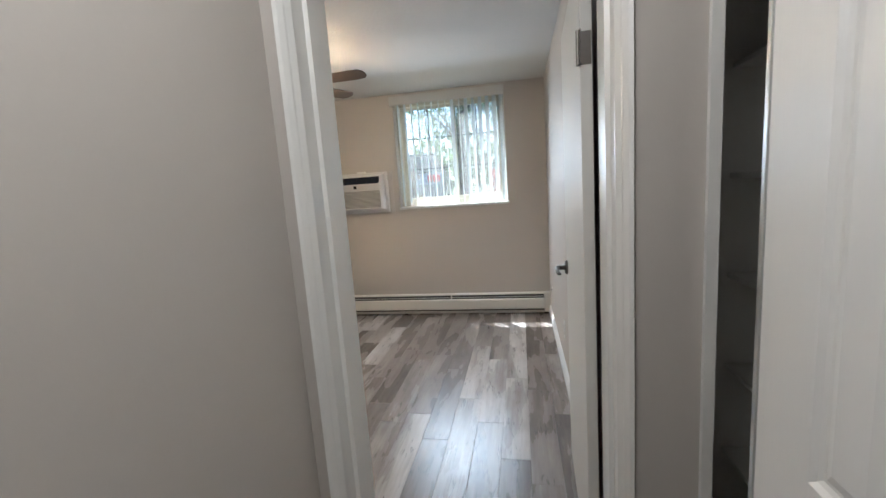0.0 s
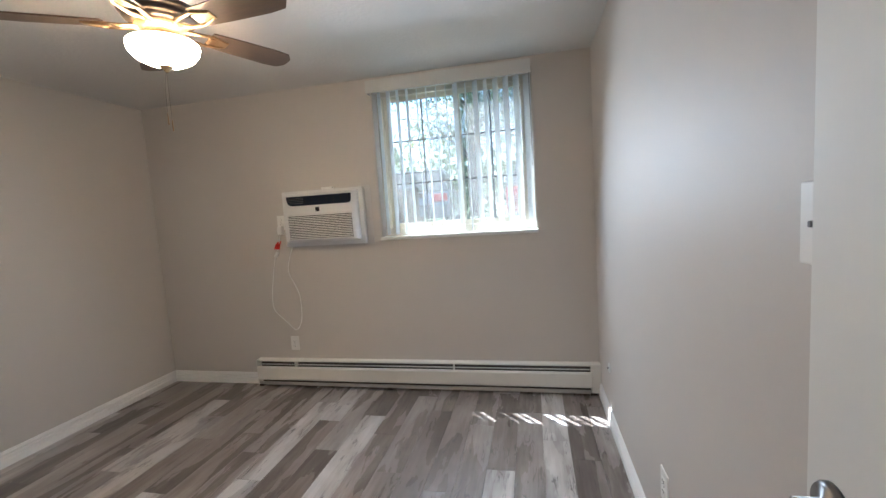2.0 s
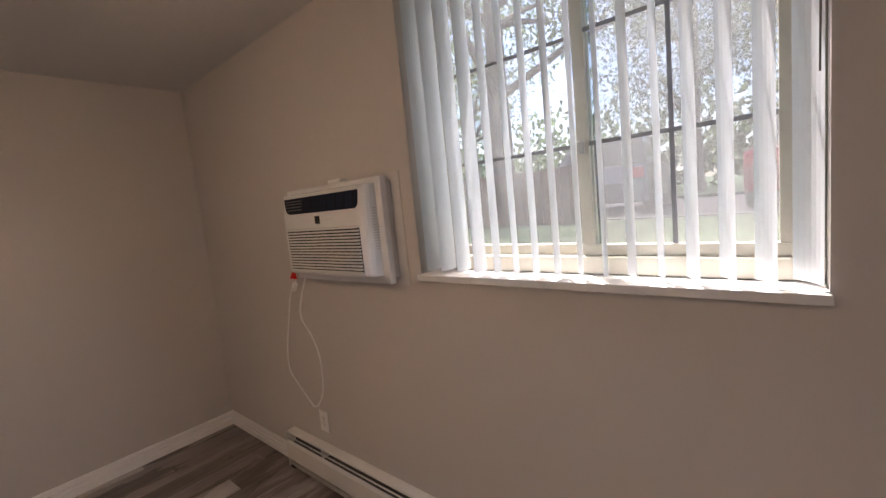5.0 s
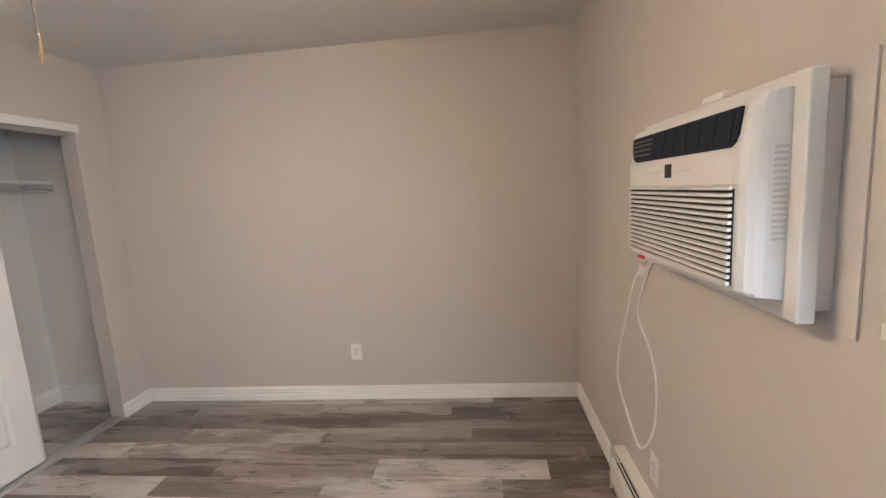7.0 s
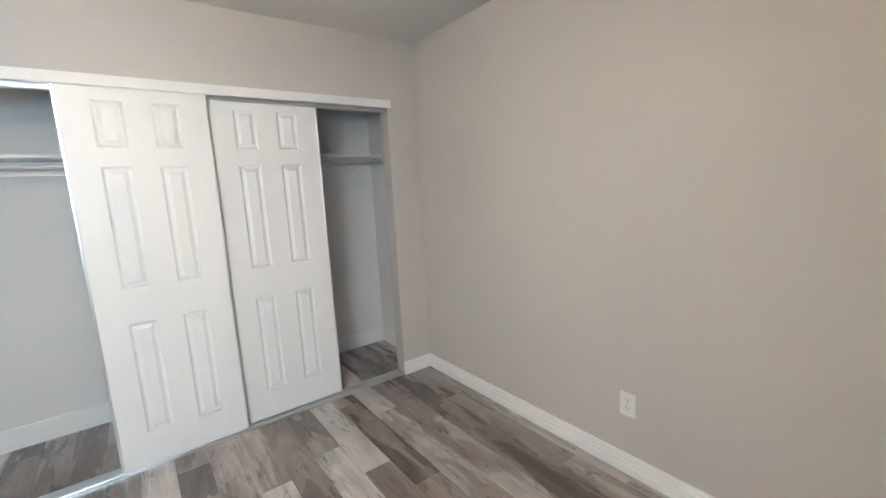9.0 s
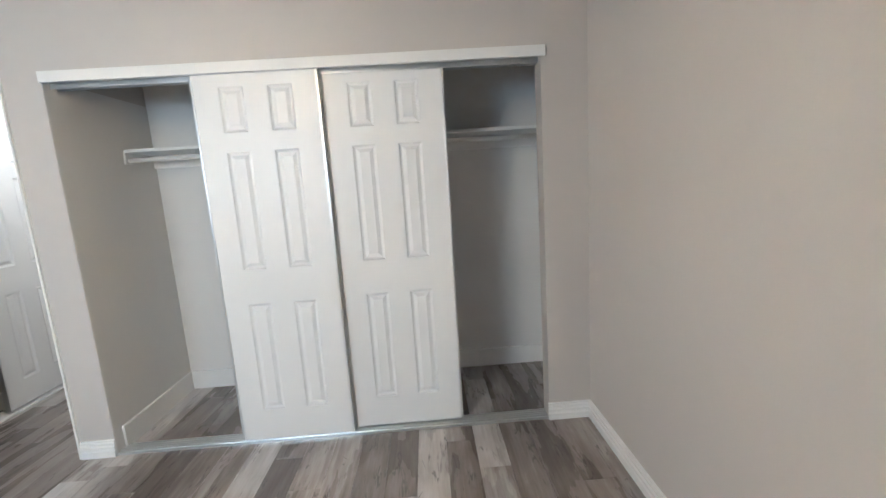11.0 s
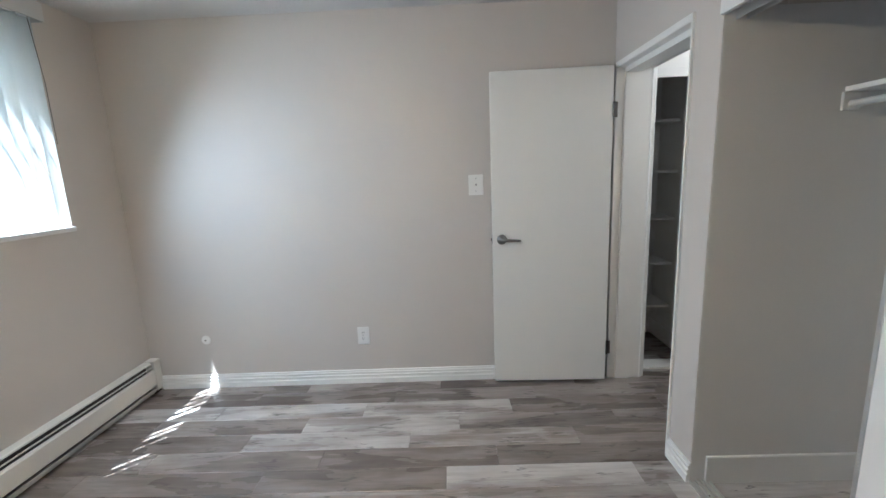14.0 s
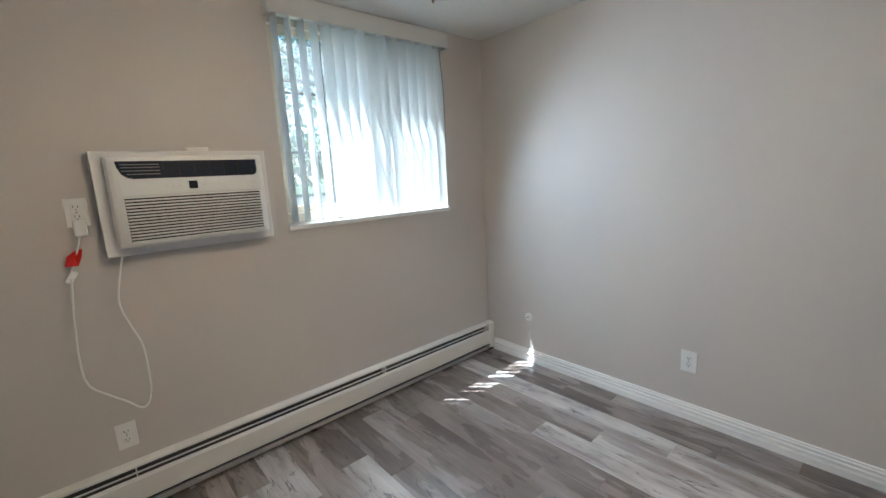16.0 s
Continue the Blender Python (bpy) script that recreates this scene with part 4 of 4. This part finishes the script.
vs = [gm.verts.new(q) for q in ((-400, 9.25, GZ + 0.04), (400, 9.25, GZ + 0.04), (400, 9.25, GZ - 0.12), (-400, 9.25, GZ - 0.12), (400, 17.2, GZ - 0.12), (-400, 17.2, GZ - 0.12), (400, 17.2, GZ), (-400, 17.2, GZ))]
gm.faces.new(vs[0:4]), gm.faces.new([vs[3], vs[2], vs[4], vs[5]]), gm.faces.new([vs[5], vs[4], vs[6], vs[7]])
tagged(link("ground", gm, GRASS), "green lawn outside the window", "ground", kind="structure")
tagged(link("road", boxed(-400, 400, 9.40, 17.1, GZ - 0.30, GZ - 0.08), ASPHALT), "grey asphalt parking road", "road", kind="structure")
tagged(link("kerb", boxed(-400, 400, 9.22, 9.40, GZ - 0.30, GZ + 0.055, bevel=0.01), CONCRETE), "pale concrete kerb", "kerb", kind="structure")
tagged(link("outer_wall", boxed(-20, XW - 0.16, YO - 0.3, YO - 0.002, -0.5, 6.0), BRICK), "brown brick outer wall of the building", "wall", kind="structure")
tagged(link("outer_wall", boxed(XE + 0.16, 20, YO - 0.3, YO - 0.002, -0.5, 6.0), BRICK), "brown brick outer wall of the building", "wall", kind="structure")

tagged(link("outer_wall", boxed(XW - 0.16, XE + 0.16, YO - 0.3, YO - 0.002, ZC + 0.25, 6.0), BRICK), "brown brick outer wall above the window", "wall", kind="structure")
# ledge out of view, added so that its shadow falls on the upper vanes
tagged(link("unseen_ledge", boxed(-20, 20, YO, 5.085, 2.90, 3.10, bevel=0.01), CONCRETE), "unseen pale concrete ledge shading the upper window", "ledge", kind="structure")

fence = thing("fence", "brown weathered board fence beyond the lawn", "fence", (-7.0, 9.0, GZ + 0.03))
board_mesh = None
for i in range(62):
    if board_mesh is None:
        first = part("board", boxed(-0.068, 0.068, -0.010, 0.010, 0.0, 0.78, bevel=0.003), FENCEWOOD, fence)
        board_mesh = first.data
        ob = first
    else:
        ob = new("board", board_mesh)
        ob.parent = fence
    ob.location = (-3.7 + i * 0.142, 0, random.uniform(-0.01, 0.01))
for z in (0.18, 0.60):
    part("rail", boxed(-3.8, 5.1, 0.011, 0.05, z, z + 0.08), FENCEWOOD, fence)


def tree(at, height, spread, leaves, seed):
    r = random.Random(seed)
    root = thing("tree", "leafy green tree with a dark rough trunk", "tree", at, "trees outside")
    bm = bmesh.new()
    tube(bm, [(0, 0, -0.1), (0.04, 0.02, 0.3), (0.02, 0.05, height * 0.3), (0.1, 0.0, height * 0.6), (0.12, 0.05, height * 0.85)], [0.34, 0.24, 0.20, 0.13, 0.05], 12)
    tips = []
    for k in range(9):
        a, z = r.uniform(0, 6.28), height * r.uniform(0.28, 0.65)
        d = spread * r.uniform(0.5, 0.9)
        tip = (math.cos(a) * d, math.sin(a) * d, z + height * r.uniform(0.05, 0.3))
        tube(bm, [(0.05, 0.02, z), (tip[0] * 0.5, tip[1] * 0.5, z + (tip[2] - z) * 0.6), tip], [0.09, 0.06, 0.02], 7)
        tips.append(tip)
    part("trunk", bm, BARK, root)
    tips += [(r.gauss(0, spread * 0.45), r.gauss(0, spread * 0.45), height * r.uniform(0.42, 1.0)) for _ in range(26)]
    verts, faces = [], []
    for _ in range(leaves):
        t = r.choice(tips)
        c = Vector((t[0] + r.gauss(0, spread * 0.17), t[1] + r.gauss(0, spread * 0.17), t[2] + r.gauss(0, height * 0.06)))
        m = Euler((r.uniform(0, 6.3), r.uniform(0, 6.3), r.uniform(0, 6.3))).to_matrix()
        s = r.uniform(0.035, 0.075)
        k = len(verts)
        verts += [c + m @ Vector(q) * s for q in ((-1, 0, 0), (0, -0.55, 0.15), (1, 0, 0), (0, 0.55, 0.15))]
        faces.append((k, k + 1, k + 2, k + 3))
    me = bpy.data.meshes.new("crown")
    me.from_pydata([tuple(v) for v in verts], [], faces)
    me.materials.append(LEAF)
    cr = new("crown", me)
    cr.parent = root
    return root


tree((-4.4, 10.8, GZ - 0.08), 8.5, 3.4, 22000, 1)
tree((3.2, 11.9, GZ - 0.08), 8.0, 3.2, 18000, 7)
tree((1.6, 18.5, GZ), 7.5, 3.2, 20000, 2)
tree((-2.6, 21.0, GZ), 8.0, 3.6, 18000, 3)
tree((-10.5, 18.5, GZ), 9.0, 3.6, 12000, 4)
tree((7.5, 19.5, GZ), 8.0, 3.6, 12000, 5)
tree((-17.0, 23.0, GZ), 9.0, 4.0, 6000, 6)
hv, hf = [], []
hr = random.Random(9)
for _ in range(15000):
    c = Vector((hr.uniform(-45, 30), 27 + hr.gauss(0, 1.2), GZ + abs(hr.gauss(0, 1.9)) + hr.uniform(0, 1.2)))
    m = Euler((hr.uniform(0, 6.3), hr.uniform(0, 6.3), hr.uniform(0, 6.3))).to_matrix()
    k = len(hv)
    hv += [tuple(c + m @ Vector(q) * hr.uniform(0.15, 0.34)) for q in ((-1, 0, 0), (0, -0.6, 0.1), (1, 0, 0), (0, 0.6, 0.1))]
    hf.append((k, k + 1, k + 2, k + 3))
hm = bpy.data.meshes.new("hedge")
hm.from_pydata(hv, [], hf)
hm.materials.append(LEAF)
tagged(new("hedge", hm), "dense green shrubs beyond the parking road", "hedge", kind="stuff")


def car(at, rz, paint, label):
    root = thing("car", label, "car", at, "parked cars")
    bm = bmesh.new()
    low = [(-2.2, 0.28), (-2.25, 0.60), (-2.15, 0.88), (-1.1, 0.96), (1.3, 0.96), (2.15, 0.86), (2.25, 0.55), (2.2, 0.28)]
    rows = [[bm.verts.new((x * s, y, z)) for x, z in low] for y, s in ((-0.86, 0.97), (-0.80, 1.0), (0.80, 1.0), (0.86, 0.97))]
    for a, b in zip(rows, rows[1:]):
        for i in range(len(low)):
            j = (i + 1) % len(low)
            bm.faces.new((a[i], a[j], b[j], b[i]))
    bm.faces.new(rows[0]), bm.faces.new(rows[-1])
    body = part("body", bm, paint, root)
    bm = bmesh.new()
    cab = [(-1.75, 0.94), (-1.25, 1.42), (-0.9, 1.47), (0.25, 1.47), (1.15, 0.94)]
    rows = [[bm.verts.new((x, y * k, z)) for x, z, k in [(x, z, 1 if z < 1 else 0.84) for x, z in cab]] for y in (-0.80, 0.80)]
    for i in range(len(cab)):
        j = (i + 1) % len(cab)
        bm.faces.new((rows[0][i], rows[0][j], rows[1][j], rows[1][i]))
    bm.faces.new(rows[0]), bm.faces.new(rows[1])
    part("glasshouse", bm, CARGLASS, root)
    part("roof", boxed(-1.15, 0.22, -0.66, 0.66, 1.455, 1.49, bevel=0.012), paint, root)
    for x in (-1.38, 1.40):
        for y in (-0.80, 0.80):
            w = part("wheel", lathe(bmesh.new(), [(0.12, -0.10), (0.30, -0.10), (0.33, -0.07), (0.33, 0.07), (0.30, 0.10), (0.12, 0.10)], 20), RUBBER, root)
            w.matrix_local = pose(x, y, 0.33, 90, 0, 0)
            part("rim", lathe(bmesh.new(), [(0, -0.105), (0.20, -0.095), (0.21, -0.06), (0.21, 0.06), (0.20, 0.095), (0, 0.105)], 16), ALU, w)
    for y in (-0.66, 0.66):
        part("tail_lamp", boxed(-2.262, -2.15, y - 0.16, y + 0.16, 0.66, 0.84, bevel=0.01), TAIL, body)
        part("headlight", boxed(2.12, 2.245, y - 0.16, y + 0.16, 0.62, 0.76, bevel=0.01), ALU, body)
    root.rotation_euler = (0, 0, radians(rz))
    return root


car((-2.9, 13.2, GZ - 0.08), 96, CARGREY, "grey car parked on the road outside")
car((0.4, 13.4, GZ - 0.08), 88, CARRED, "red car parked on the road outside")

# ---- floor planks, laid along y ----
PW, PL = 0.152, 0.914
plank_cache = {}


def plank_mesh(w, length):
    key = (round(w, 4), round(length, 4))
    if key not in plank_cache:
        c, g = 0.0012, 0.0003
        x, y = w / 2 - g, length / 2 - g
        vs = [(sx * x, sy * y, -0.005) for sx, sy in ((-1, -1), (1, -1), (1, 1), (-1, 1))]
        vs += [(sx * x, sy * y, -0.0009) for sx, sy in ((-1, -1), (1, -1), (1, 1), (-1, 1))]
        vs += [(sx * (x - c), sy * (y - c), 0.0) for sx, sy in ((-1, -1), (1, -1), (1, 1), (-1, 1))]
        fs = [(8, 9, 10, 11)]
        for b in (0, 4):
            fs += [(b + k, b + (k + 1) % 4, b + 4 + (k + 1) % 4, b + 4 + k) for k in range(4)]
        me = bpy.data.meshes.new("plank")
        me.from_pydata(vs, [], fs)
        me.materials.append(PLANK)
        plank_cache[key] = me
    return plank_cache[key]


pr = random.Random(11)
col = math.floor((XW - 0.184) / PW)
while True:
    xa = 0.184 + col * PW
    if xa > LX:
        break
    xb, xs_ = xa + PW, max(xa, XW)
    xe_ = min(xb, LX)
    y_low = -1.60 if xe_ > XH else CB
    y_top = YN if xs_ < XE else LY1
    start = [0.0, 0.31, 0.60, 0.14, 0.46, 0.76][col % 6] * PL + pr.uniform(-0.05, 0.05)
    y = y_low - start
    while y < y_top:
        a, b = max(y, y_low), min(y + PL, y_top)
        if b - a > 0.02:
            ob = new("plank", plank_mesh(xe_ - xs_, b - a))
            ob.parent = floor
            ob.location = ((xs_ + xe_) / 2, (a + b) / 2, 0)
        y += PL
    col += 1
